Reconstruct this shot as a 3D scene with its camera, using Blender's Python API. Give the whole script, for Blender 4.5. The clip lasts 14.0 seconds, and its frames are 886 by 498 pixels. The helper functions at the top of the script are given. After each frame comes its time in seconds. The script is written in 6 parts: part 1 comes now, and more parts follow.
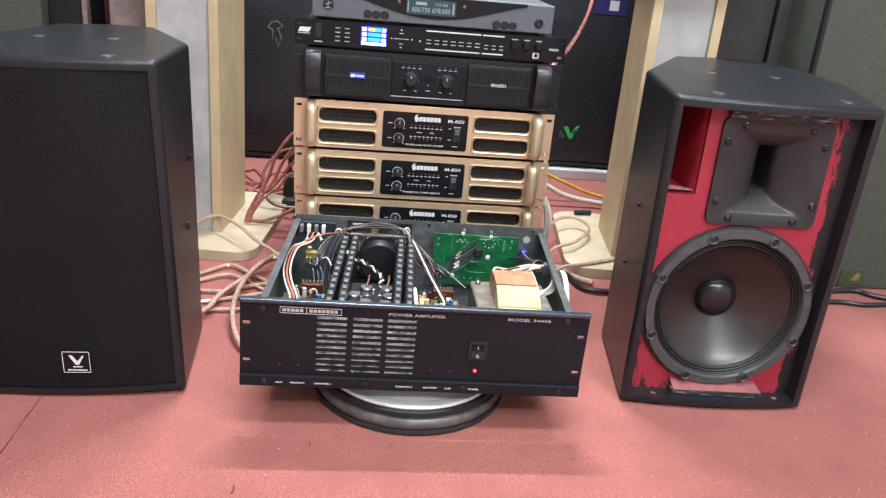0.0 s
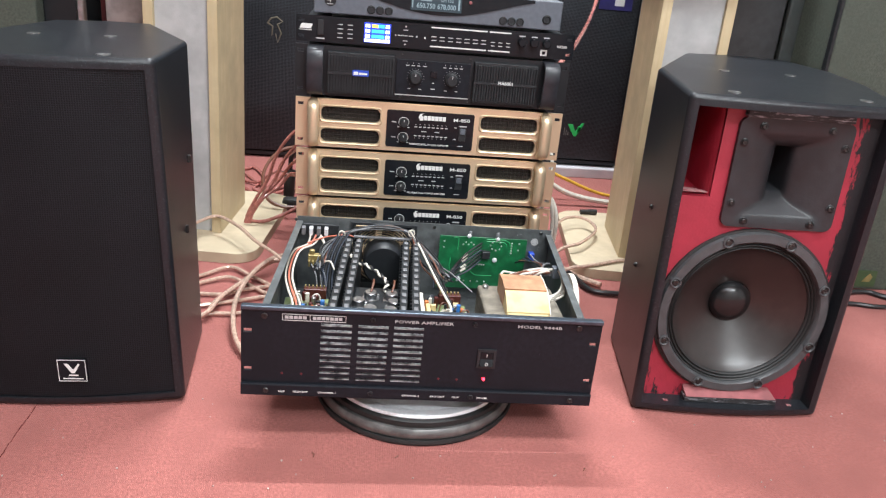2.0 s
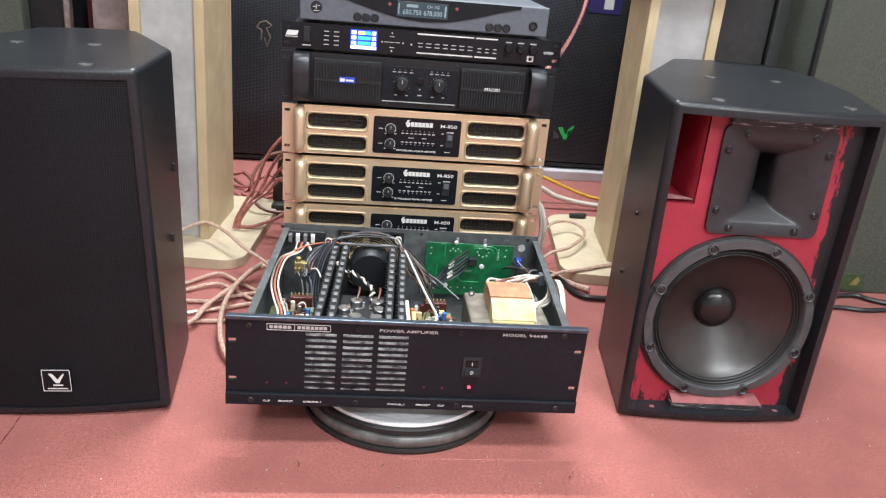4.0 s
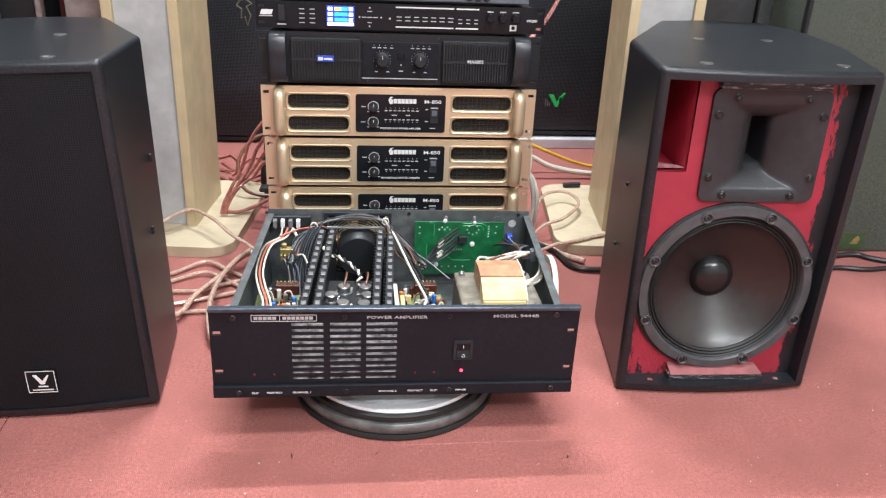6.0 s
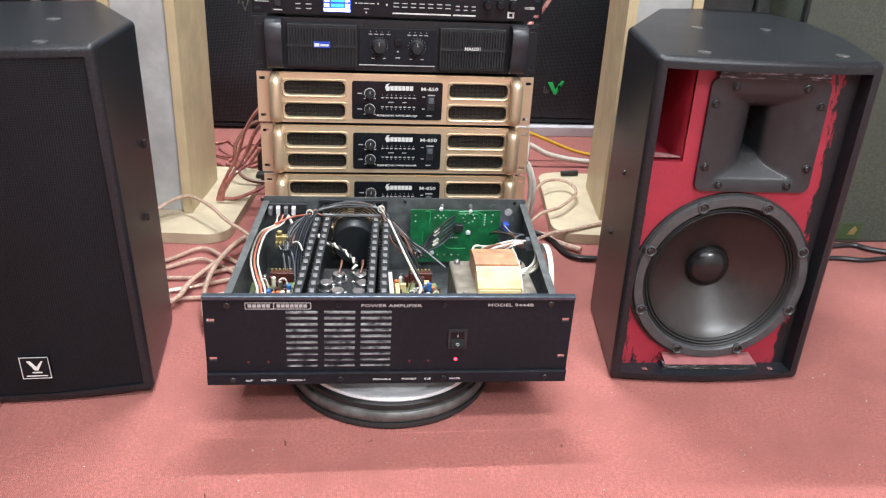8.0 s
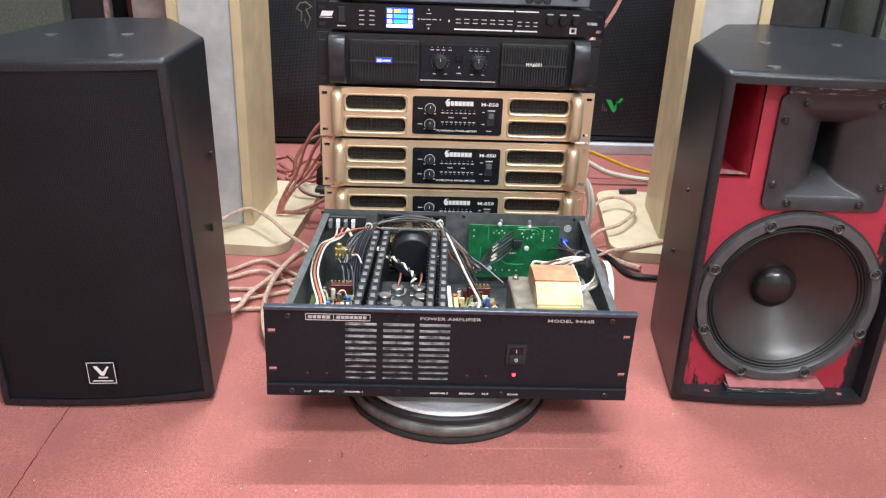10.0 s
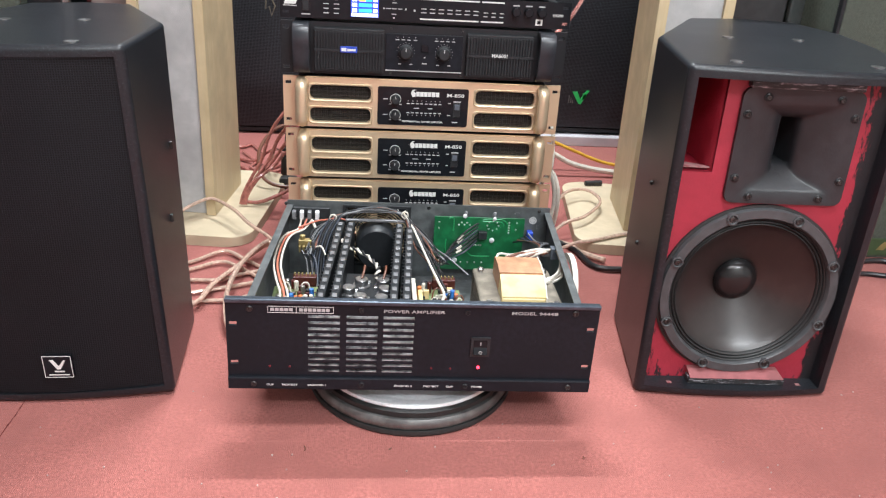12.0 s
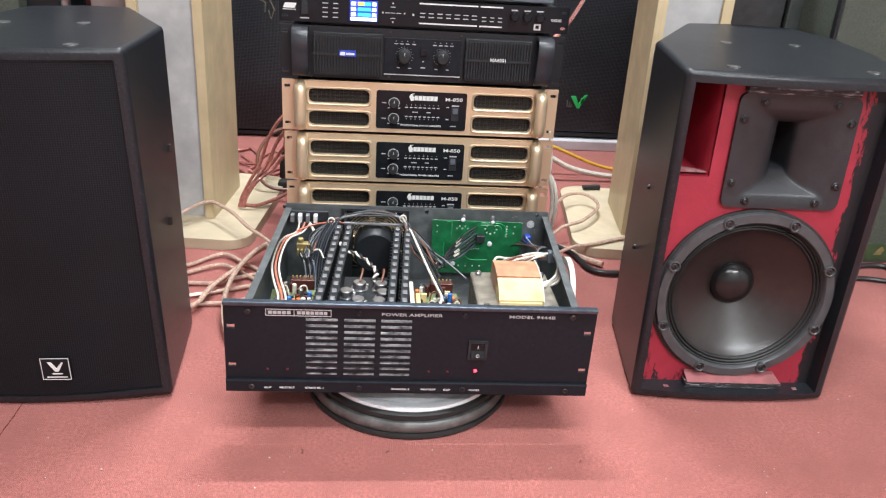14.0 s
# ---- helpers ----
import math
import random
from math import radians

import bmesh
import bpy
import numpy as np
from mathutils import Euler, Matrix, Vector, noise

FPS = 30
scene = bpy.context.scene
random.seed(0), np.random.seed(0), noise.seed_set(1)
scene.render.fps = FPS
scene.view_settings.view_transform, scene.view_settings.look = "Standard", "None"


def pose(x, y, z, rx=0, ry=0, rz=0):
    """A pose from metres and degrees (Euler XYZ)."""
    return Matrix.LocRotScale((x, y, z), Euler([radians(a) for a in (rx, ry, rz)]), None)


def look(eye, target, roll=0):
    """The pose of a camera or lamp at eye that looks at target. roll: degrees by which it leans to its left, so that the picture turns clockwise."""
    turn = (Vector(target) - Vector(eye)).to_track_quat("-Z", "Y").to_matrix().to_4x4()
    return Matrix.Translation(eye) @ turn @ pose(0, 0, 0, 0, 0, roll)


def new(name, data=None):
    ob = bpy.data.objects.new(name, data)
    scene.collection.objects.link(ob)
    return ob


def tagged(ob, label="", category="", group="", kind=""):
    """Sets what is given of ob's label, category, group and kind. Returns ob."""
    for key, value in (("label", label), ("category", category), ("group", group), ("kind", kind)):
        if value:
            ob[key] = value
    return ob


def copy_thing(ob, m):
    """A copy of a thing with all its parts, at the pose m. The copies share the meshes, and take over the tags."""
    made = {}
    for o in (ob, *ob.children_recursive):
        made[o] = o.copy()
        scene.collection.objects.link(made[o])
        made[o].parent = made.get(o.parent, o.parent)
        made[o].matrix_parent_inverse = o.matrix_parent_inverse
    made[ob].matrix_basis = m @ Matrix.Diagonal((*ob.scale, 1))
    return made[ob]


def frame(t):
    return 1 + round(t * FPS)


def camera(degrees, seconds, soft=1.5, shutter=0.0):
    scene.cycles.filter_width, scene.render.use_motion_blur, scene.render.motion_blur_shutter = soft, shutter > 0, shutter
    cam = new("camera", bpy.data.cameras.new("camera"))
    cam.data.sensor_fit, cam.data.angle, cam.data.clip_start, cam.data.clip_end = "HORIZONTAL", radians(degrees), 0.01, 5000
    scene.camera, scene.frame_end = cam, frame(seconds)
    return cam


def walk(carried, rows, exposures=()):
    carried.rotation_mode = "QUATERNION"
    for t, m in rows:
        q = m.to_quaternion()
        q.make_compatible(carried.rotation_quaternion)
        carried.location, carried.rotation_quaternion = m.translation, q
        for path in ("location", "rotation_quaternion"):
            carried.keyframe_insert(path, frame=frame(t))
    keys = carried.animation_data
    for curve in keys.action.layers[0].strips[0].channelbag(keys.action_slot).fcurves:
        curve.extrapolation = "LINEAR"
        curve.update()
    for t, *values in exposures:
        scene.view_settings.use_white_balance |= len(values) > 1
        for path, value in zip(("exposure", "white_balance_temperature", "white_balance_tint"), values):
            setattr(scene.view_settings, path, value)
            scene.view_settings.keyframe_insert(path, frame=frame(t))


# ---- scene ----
import collections

cam = camera(58.0, 14.0, soft=1.25)
METRES, EYE, TILT, LEAN, TURN = 0.16, 0.75, 0.0, 0.0, -3.9
PATH = [
    (0, (-0.046, -0.036, 0.671), (0.164, 1.816, -0.054), 5.2),
    (0.5, (-0.049, -0.031, 0.672), (0.163, 1.82, -0.056), 5.3),
    (1, (-0.052, -0.014, 0.667), (0.162, 1.837, -0.058), 5.4),
    (1.5, (-0.05, -0.005, 0.67), (0.16, 1.844, -0.062), 5.1),
    (2, (-0.055, 0.003, 0.669), (0.159, 1.85, -0.067), 5.2),
    (2.5, (-0.058, -0.003, 0.67), (0.159, 1.845, -0.062), 5.4),
    (3, (-0.057, -0.006, 0.671), (0.162, 1.842, -0.062), 5.5),
    (5.3, (-0.02, 0.027, 0.694), (0.215, 1.86, -0.072), 3.4),
    (5.5, (-0.019, 0.028, 0.691), (0.213, 1.857, -0.086), 3.0),
    (6, (-0.017, 0.037, 0.687), (0.205, 1.853, -0.12), 2.6),
    (6.5, (-0.017, 0.037, 0.686), (0.202, 1.848, -0.133), 2.7),
    (7, (-0.01, 0.039, 0.689), (0.208, 1.846, -0.138), 2.7),
    (7.5, (-0.011, 0.038, 0.687), (0.212, 1.845, -0.142), 2.9),
    (8, (-0.011, 0.04, 0.688), (0.213, 1.843, -0.149), 3.0),
    (8.5, (-0.013, 0.039, 0.687), (0.148, 1.844, -0.158), 1.7),
    (8.7, (-0.019, 0.038, 0.688), (0.105, 1.85, -0.149), 1.3),
    (10.8, (-0.023, 0.05, 0.677), (0.083, 1.881, -0.12), 2.7),
    (11, (-0.02, 0.052, 0.677), (0.112, 1.878, -0.127), 3.0),
    (11.5, (-0.017, 0.05, 0.677), (0.147, 1.87, -0.135), 3.3),
    (12, (-0.018, 0.048, 0.681), (0.16, 1.864, -0.138), 3.5),
    (12.5, (-0.017, 0.046, 0.683), (0.164, 1.862, -0.137), 3.6),
    (13, (-0.018, 0.046, 0.681), (0.169, 1.861, -0.137), 3.8),
    (13.5, (-0.018, 0.046, 0.68), (0.171, 1.862, -0.135), 3.9),
    (14, (-0.017, 0.045, 0.682), (0.164, 1.864, -0.128), 3.7),
]
walk(cam, [(t, look(eye, target, roll)) for t, eye, target, roll in PATH])

# ---- world and light ----
world = bpy.data.worlds.new("world")
scene.world = world
world.use_nodes = True
world.node_tree.nodes["Background"].inputs[0].default_value = (0.9, 0.95, 1.0, 1)
world.node_tree.nodes["Background"].inputs[1].default_value = 0.05
scene.view_settings.exposure = 0.0


def tube_lamp(x, y, length, power, wide=0.32):
    data = bpy.data.lights.new("tube_light", "AREA")
    data.shape, data.size, data.size_y = "RECTANGLE", length, wide
    data.energy, data.color = power, (0.90, 0.96, 1.0)
    ob = new("tube_light", data)
    ob.matrix_world = look((x, y, 2.62), (x, y + 0.001, 0), 0)
    return tagged(ob, "unseen white fluorescent tube light under the ceiling", "lamp")


tube_lamp(0.08, 2.1, 0.95, 104, 0.045)
tube_lamp(0.3, 0.35, 1.2, 68)
tube_lamp(-0.2, -1.0, 1.2, 38)
# Unseen extra tube near the south wall, added to brighten upright fronts.
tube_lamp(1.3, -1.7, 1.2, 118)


# ---- materials ----
def mat(name, color, rough=0.5, metal=0.0, spec=0.5, grain=0.0, scale=60.0, bump=0.0, bump_scale=200.0, color2=None, coat=0.0, emit=0.0, stain=0.0, stain_scale=6.0, rough_var=0.0):
    m = bpy.data.materials.new(name)
    m.use_nodes = True
    nt = m.node_tree
    b = nt.nodes["Principled BSDF"]
    b.inputs["Base Color"].default_value = (*color, 1)
    b.inputs["Roughness"].default_value = rough
    b.inputs["Metallic"].default_value = metal
    b.inputs["Specular IOR Level"].default_value = spec
    b.inputs["Coat Weight"].default_value = coat
    tc = nt.nodes.new("ShaderNodeTexCoord")
    if emit:
        b.inputs["Emission Color"].default_value = (*color, 1)
        b.inputs["Emission Strength"].default_value = emit
    if grain or stain or color2:
        n1 = nt.nodes.new("ShaderNodeTexNoise")
        n1.inputs["Scale"].default_value, n1.inputs["Detail"].default_value = scale, 6
        n2 = nt.nodes.new("ShaderNodeTexNoise")
        n2.inputs["Scale"].default_value, n2.inputs["Detail"].default_value = stain_scale, 4
        nt.links.new(tc.outputs["Object"], n1.inputs["Vector"])
        nt.links.new(tc.outputs["Object"], n2.inputs["Vector"])
        mx = nt.nodes.new("ShaderNodeMix")
        mx.data_type = "RGBA"
        c2 = color2 or tuple(c * (1 - grain) for c in color)
        mx.inputs["A"].default_value, mx.inputs["B"].default_value = (*color, 1), (*c2, 1)
        rm = nt.nodes.new("ShaderNodeMapRange")
        rm.inputs["From Min"].default_value, rm.inputs["From Max"].default_value = 0.35, 0.65
        nt.links.new(n1.outputs["Fac"], rm.inputs["Value"])
        nt.links.new(rm.outputs["Result"], mx.inputs["Factor"])
        last = mx.outputs["Result"]
        if stain:
            mx2 = nt.nodes.new("ShaderNodeMix")
            mx2.data_type = "RGBA"
            mx2.inputs["B"].default_value = (*[c * (1 - stain) for c in color], 1)
            rm2 = nt.nodes.new("ShaderNodeMapRange")
            rm2.inputs["From Min"].default_value, rm2.inputs["From Max"].default_value = 0.42, 0.7
            nt.links.new(n2.outputs["Fac"], rm2.inputs["Value"])
            nt.links.new(rm2.outputs["Result"], mx2.inputs["Factor"])
            nt.links.new(last, mx2.inputs["A"])
            last = mx2.outputs["Result"]
        nt.links.new(last, b.inputs["Base Color"])
        if rough_var:
            rr = nt.nodes.new("ShaderNodeMapRange")
            rr.inputs["To Min"].default_value, rr.inputs["To Max"].default_value = max(0.05, rough - rough_var), min(1, rough + rough_var)
            nt.links.new(n2.outputs["Fac"], rr.inputs["Value"])
            nt.links.new(rr.outputs["Result"], b.inputs["Roughness"])
    if bump:
        n3 = nt.nodes.new("ShaderNodeTexNoise")
        n3.inputs["Scale"].default_value, n3.inputs["Detail"].default_value = bump_scale, 4
        nt.links.new(tc.outputs["Object"], n3.inputs["Vector"])
        bp = nt.nodes.new("ShaderNodeBump")
        bp.inputs["Strength"].default_value, bp.inputs["Distance"].default_value = bump, 0.002
        nt.links.new(n3.outputs["Fac"], bp.inputs["Height"])
        nt.links.new(bp.outputs["Normal"], b.inputs["Normal"])
    return m


def node(m, kind, **kw):
    n = m.node_tree.nodes.new(kind)
    for k, v in kw.items():
        if k in n.inputs:
            n.inputs[k].default_value = v
    return n


def link(m, a, b):
    m.node_tree.links.new(a, b)


M_cab = mat("black_textured_paint", (0.0150, 0.0172, 0.0215), 0.32, spec=0.43, grain=0.5, scale=260, bump=0.16, bump_scale=520, stain=0.2, stain_scale=9, rough_var=0.04)
M_blackplastic = mat("black_plastic", (0.024, 0.026, 0.029), 0.45, spec=0.36, grain=0.3, scale=90, bump=0.2, bump_scale=300, rough_var=0.1)
M_blackmetal = mat("black_metal", (0.018, 0.020, 0.023), 0.38, spec=0.34, grain=0.3, scale=120, bump=0.12, bump_scale=300, stain=0.3, rough_var=0.1)
M_panel = mat("black_anodised_panel", (0.0122, 0.0142, 0.0198), 0.45, spec=0.22, grain=0.35, scale=140, bump=0.12, bump_scale=500, stain=0.35, stain_scale=12, rough_var=0.1)
# The lip's pale bluish highlight is put into its base colour.
M_rail = mat("sheen_tinted_edge", (0.10, 0.125, 0.16), 0.28, metal=0.7, grain=0.3, scale=120)
M_dark = mat("dark_inside", (0.006, 0.006, 0.007), 0.8, grain=0.3)
M_gold = mat("champagne_gold_anodised", (0.82, 0.64, 0.43), 0.34, metal=0.6, grain=0.05, scale=300, bump=0.03, bump_scale=700, stain=0.10, stain_scale=8, rough_var=0.06)
M_goldside = mat("gold_side", (0.5, 0.32, 0.18), 0.45, metal=0.6, grain=0.2)
M_white = mat("white_print", (0.75, 0.75, 0.73), 0.6, grain=0.1, scale=400)
M_greyprint = mat("grey_print", (0.55, 0.55, 0.55), 0.6, grain=0.1, scale=400)
M_steel = mat("steel", (0.55, 0.55, 0.56), 0.3, metal=1.0, grain=0.25, scale=150, bump=0.1)
M_bareedge = mat("worn_bare_edge", (0.62, 0.62, 0.62), 0.4, metal=0.3, grain=0.9, scale=75, color2=(0.04, 0.04, 0.045))
M_darksteel = mat("dark_steel", (0.085, 0.085, 0.085), 0.4, metal=0.9, grain=0.3, scale=200)
M_galv = mat("painted_steel_chassis", (0.150, 0.162, 0.166), 0.42, metal=0.3, grain=0.4, scale=70, stain=0.45, stain_scale=20, bump=0.1, rough_var=0.12)
M_alu = mat("bright_aluminium", (0.85, 0.86, 0.88), 0.45, metal=0.25, grain=0.15, scale=180, stain=0.15)
M_rubber = mat("black_rubber", (0.02, 0.02, 0.02), 0.55, grain=0.3, scale=150, bump=0.2)
M_rim = mat("worn_grey_rim", (0.21, 0.205, 0.20), 0.4, metal=0.5, grain=0.5, scale=60, stain=0.5, stain_scale=14)
M_wood = mat("light_plywood", (0.65, 0.515, 0.32), 0.55, grain=0.25, scale=14, bump=0.15, bump_scale=80, stain=0.18, stain_scale=5, coat=0.1)
M_wood2 = mat("pale_mdf", (0.56, 0.46, 0.32), 0.65, grain=0.18, scale=30, bump=0.1, stain=0.15, stain_scale=7)
M_felt = mat("grey_felt", (0.48, 0.47, 0.465), 0.9, grain=0.14, scale=40, bump=0.3, bump_scale=500, stain=0.36, stain_scale=6)
M_green = mat("dark_green_carpet_cover", (0.082, 0.096, 0.076), 0.85, grain=0.35, scale=200, bump=0.4, bump_scale=600, stain=0.25, stain_scale=4)
M_wire_cu = mat("clear_copper_cable", (0.68, 0.47, 0.37), 0.2, metal=0.15, grain=0.35, scale=170, coat=0.8)
M_wire_pink = mat("pink_clear_cable", (0.52, 0.19, 0.16), 0.22, grain=0.4, scale=150, coat=0.8)
M_wire_white = mat("white_cable", (0.68, 0.63, 0.55), 0.4, grain=0.15, scale=90)
M_wire_black = mat("black_cable", (0.018, 0.018, 0.02), 0.4, grain=0.2)
M_wire_grey = mat("blue_grey_cable", (0.034, 0.041, 0.058), 0.4, grain=0.2)
M_wire_red = mat("faded_red_wire", (0.58, 0.17, 0.11), 0.4, grain=0.15)
M_wire_yellow = mat("yellow_cable", (0.75, 0.42, 0.04), 0.4, grain=0.15)
M_wire_brown = mat("brown_wire", (0.16, 0.06, 0.035), 0.4, grain=0.15)
M_hornplastic = mat("black_horn_plastic", (0.027, 0.029, 0.033), 0.36, grain=0.3, scale=60, bump=0.15, bump_scale=260, stain=0.35, stain_scale=18, rough_var=0.12)
M_cone = mat("woofer_paper", (0.024, 0.018, 0.017), 0.34, spec=0.7, grain=0.4, scale=70, bump=0.04, bump_scale=160, stain=0.3, stain_scale=30, rough_var=0.10)
M_frame = mat("grey_black_pressed_metal", (0.066, 0.068, 0.072), 0.42, grain=0.25, scale=60, bump=0.1, bump_scale=260, rough_var=0.08)
M_cap = mat("dust_cap_gloss", (0.013, 0.013, 0.014), 0.22, grain=0.3, scale=60, bump=0.04, bump_scale=120, rough_var=0.08)
M_pcb = mat("green_circuit_board", (0.01, 0.16, 0.055), 0.3, grain=0.35, scale=80, color2=(0.008, 0.08, 0.03), stain=0.4, stain_scale=40, coat=0.3)
M_pcbold = mat("olive_circuit_board", (0.19, 0.24, 0.1), 0.5, grain=0.4, scale=90, stain=0.4, stain_scale=40)
M_solder = mat("solder", (0.75, 0.75, 0.72), 0.3, metal=0.9, grain=0.1)
M_copper = mat("copper_paper_wrap", (0.52, 0.27, 0.15), 0.45, grain=0.35, scale=50, stain=0.4, stain_scale=60, bump=0.3, bump_scale=90)
M_yellow = mat("yellowed_paper_wrap", (0.60, 0.45, 0.18), 0.5, grain=0.2, scale=30, color2=(0.68, 0.58, 0.37), stain=0.12, stain_scale=30, bump=0.15, bump_scale=60)
M_core = mat("varnished_steel_core", (0.30, 0.265, 0.215), 0.4, metal=0.2, grain=0.5, scale=50, stain=0.5, stain_scale=40, bump=0.12, bump_scale=120)
M_brass = mat("dull_brass", (0.38, 0.29, 0.12), 0.45, metal=0.5, grain=0.3, scale=90)
M_fanguard = mat("brass_fan_guard", (0.52, 0.42, 0.27), 0.4, metal=0.4, grain=0.35, scale=90)
M_tab = mat("pale_grey_tab", (0.21, 0.21, 0.22), 0.45, metal=0.3, grain=0.25, scale=200)
M_blue = mat("blue_component", (0.03, 0.16, 0.5), 0.4, grain=0.2)
M_orange = mat("orange_component", (0.6, 0.16, 0.04), 0.4, grain=0.2)
M_redcomp = mat("dark_red_component", (0.075, 0.012, 0.010), 0.4, grain=0.3, scale=200)
# Pale tones chosen so the unseen walls and ceiling add bounced fill.
M_wall = mat("pale_wall", (0.6, 0.6, 0.58), 0.9, grain=0.15, scale=20, stain=0.2, stain_scale=2)
M_ceiling = mat("pale_ceiling", (0.7, 0.7, 0.68), 0.9, grain=0.08, scale=20)
M_led = mat("red_led", (1.0, 0.03, 0.06), 0.4, emit=7.0)
M_reddim = mat("dark_red_lens", (0.12, 0.01, 0.015), 0.3)
M_screen_white = mat("screen_white", (0.85, 0.9, 1.0), 0.4, emit=1.3)
M_screen_blue = mat("screen_blue", (0.02, 0.05, 0.6), 0.4, emit=1.2)
M_screen_cyan = mat("screen_cyan", (0.05, 0.55, 0.75), 0.4, emit=0.9)
M_screen_orange = mat("screen_orange", (0.95, 0.6, 0.1), 0.4, emit=1.0)
M_lcd = mat("grey_blue_lcd", (0.035, 0.058, 0.072), 0.2, emit=0.06)
M_lcdtext = mat("lcd_digits", (0.22, 0.32, 0.36), 0.4, emit=0.06)
M_badgeblue = mat("blue_badge", (0.02, 0.07, 0.5), 0.35, grain=0.1)
M_slategrey = mat("blue_grey_plastic", (0.11, 0.125, 0.15), 0.4, grain=0.15, scale=120, bump=0.1)
M_gloss = mat("gloss_black", (0.011, 0.0125, 0.0155), 0.16, spec=0.26, grain=0.2)
M_greenlogo = mat("green_logo", (0.03, 0.5, 0.12), 0.4, grain=0.15)
M_purple = mat("purple_card", (0.03, 0.027, 0.13), 0.4, grain=0.4, scale=20)
M_plastic_wrap = mat("clouded_plastic_wrap", (0.4, 0.34, 0.33), 0.25, grain=0.4, scale=30, bump=0.8, bump_scale=40)
M_maroon = mat("maroon_cloth", (0.1, 0.012, 0.014), 0.8, grain=0.3)


def flecked(m, color, lo, hi, scale, vscale=(1, 1, 1), rough=None):
    """Scattered flecks of another colour (dust, glue, bare metal, painted glints) over a material."""
    nt = m.node_tree
    b = nt.nodes["Principled BSDF"]
    old = b.inputs["Base Color"].links[0].from_socket
    tc = [n for n in nt.nodes if n.type == "TEX_COORD"][0]
    mp = node(m, "ShaderNodeMapping")
    mp.inputs["Scale"].default_value = vscale
    n = node(m, "ShaderNodeTexNoise", Scale=scale, Detail=7.0, Roughness=0.7)
    link(m, tc.outputs["Object"], mp.inputs[0])
    link(m, mp.outputs[0], n.inputs["Vector"])
    r = node(m, "ShaderNodeMapRange")
    r.inputs["From Min"].default_value, r.inputs["From Max"].default_value = lo, hi
    link(m, n.outputs["Fac"], r.inputs["Value"])
    mx = node(m, "ShaderNodeMix")
    mx.data_type = "RGBA"
    mx.inputs["B"].default_value = (*color, 1)
    link(m, r.outputs["Result"], mx.inputs["Factor"])
    link(m, old, mx.inputs["A"])
    link(m, mx.outputs["Result"], b.inputs["Base Color"])
    return m


def carpet_material(name, color):
    m = mat(name, color, 0.92, spec=0.2, grain=0.32, scale=230, stain=0.28, stain_scale=11)
    b = m.node_tree.nodes["Principled BSDF"]
    tc = [n for n in m.node_tree.nodes if n.type == "TEX_COORD"][0]
    w = node(m, "ShaderNodeTexWave", Scale=130.0, Distortion=5.0, Detail=3.0)
    w.bands_direction = "X"
    n = node(m, "ShaderNodeTexNoise", Scale=650.0, Detail=3.0)
    for t in (w, n):
        link(m, tc.outputs["Object"], t.inputs["Vector"])
    add = node(m, "ShaderNodeMath")
    add.operation = "ADD"
    link(m, w.outputs["Fac"], add.inputs[0])
    link(m, n.outputs["Fac"], add.inputs[1])
    bp = node(m, "ShaderNodeBump", Strength=0.45, Distance=0.0015)
    link(m, add.outputs[0], bp.inputs["Height"])
    link(m, bp.outputs["Normal"], b.inputs["Normal"])
    b.inputs["Sheen Weight"].default_value = 0.25
    b.inputs["Sheen Tint"].default_value = (1, 0.6, 0.6, 1)
    return m


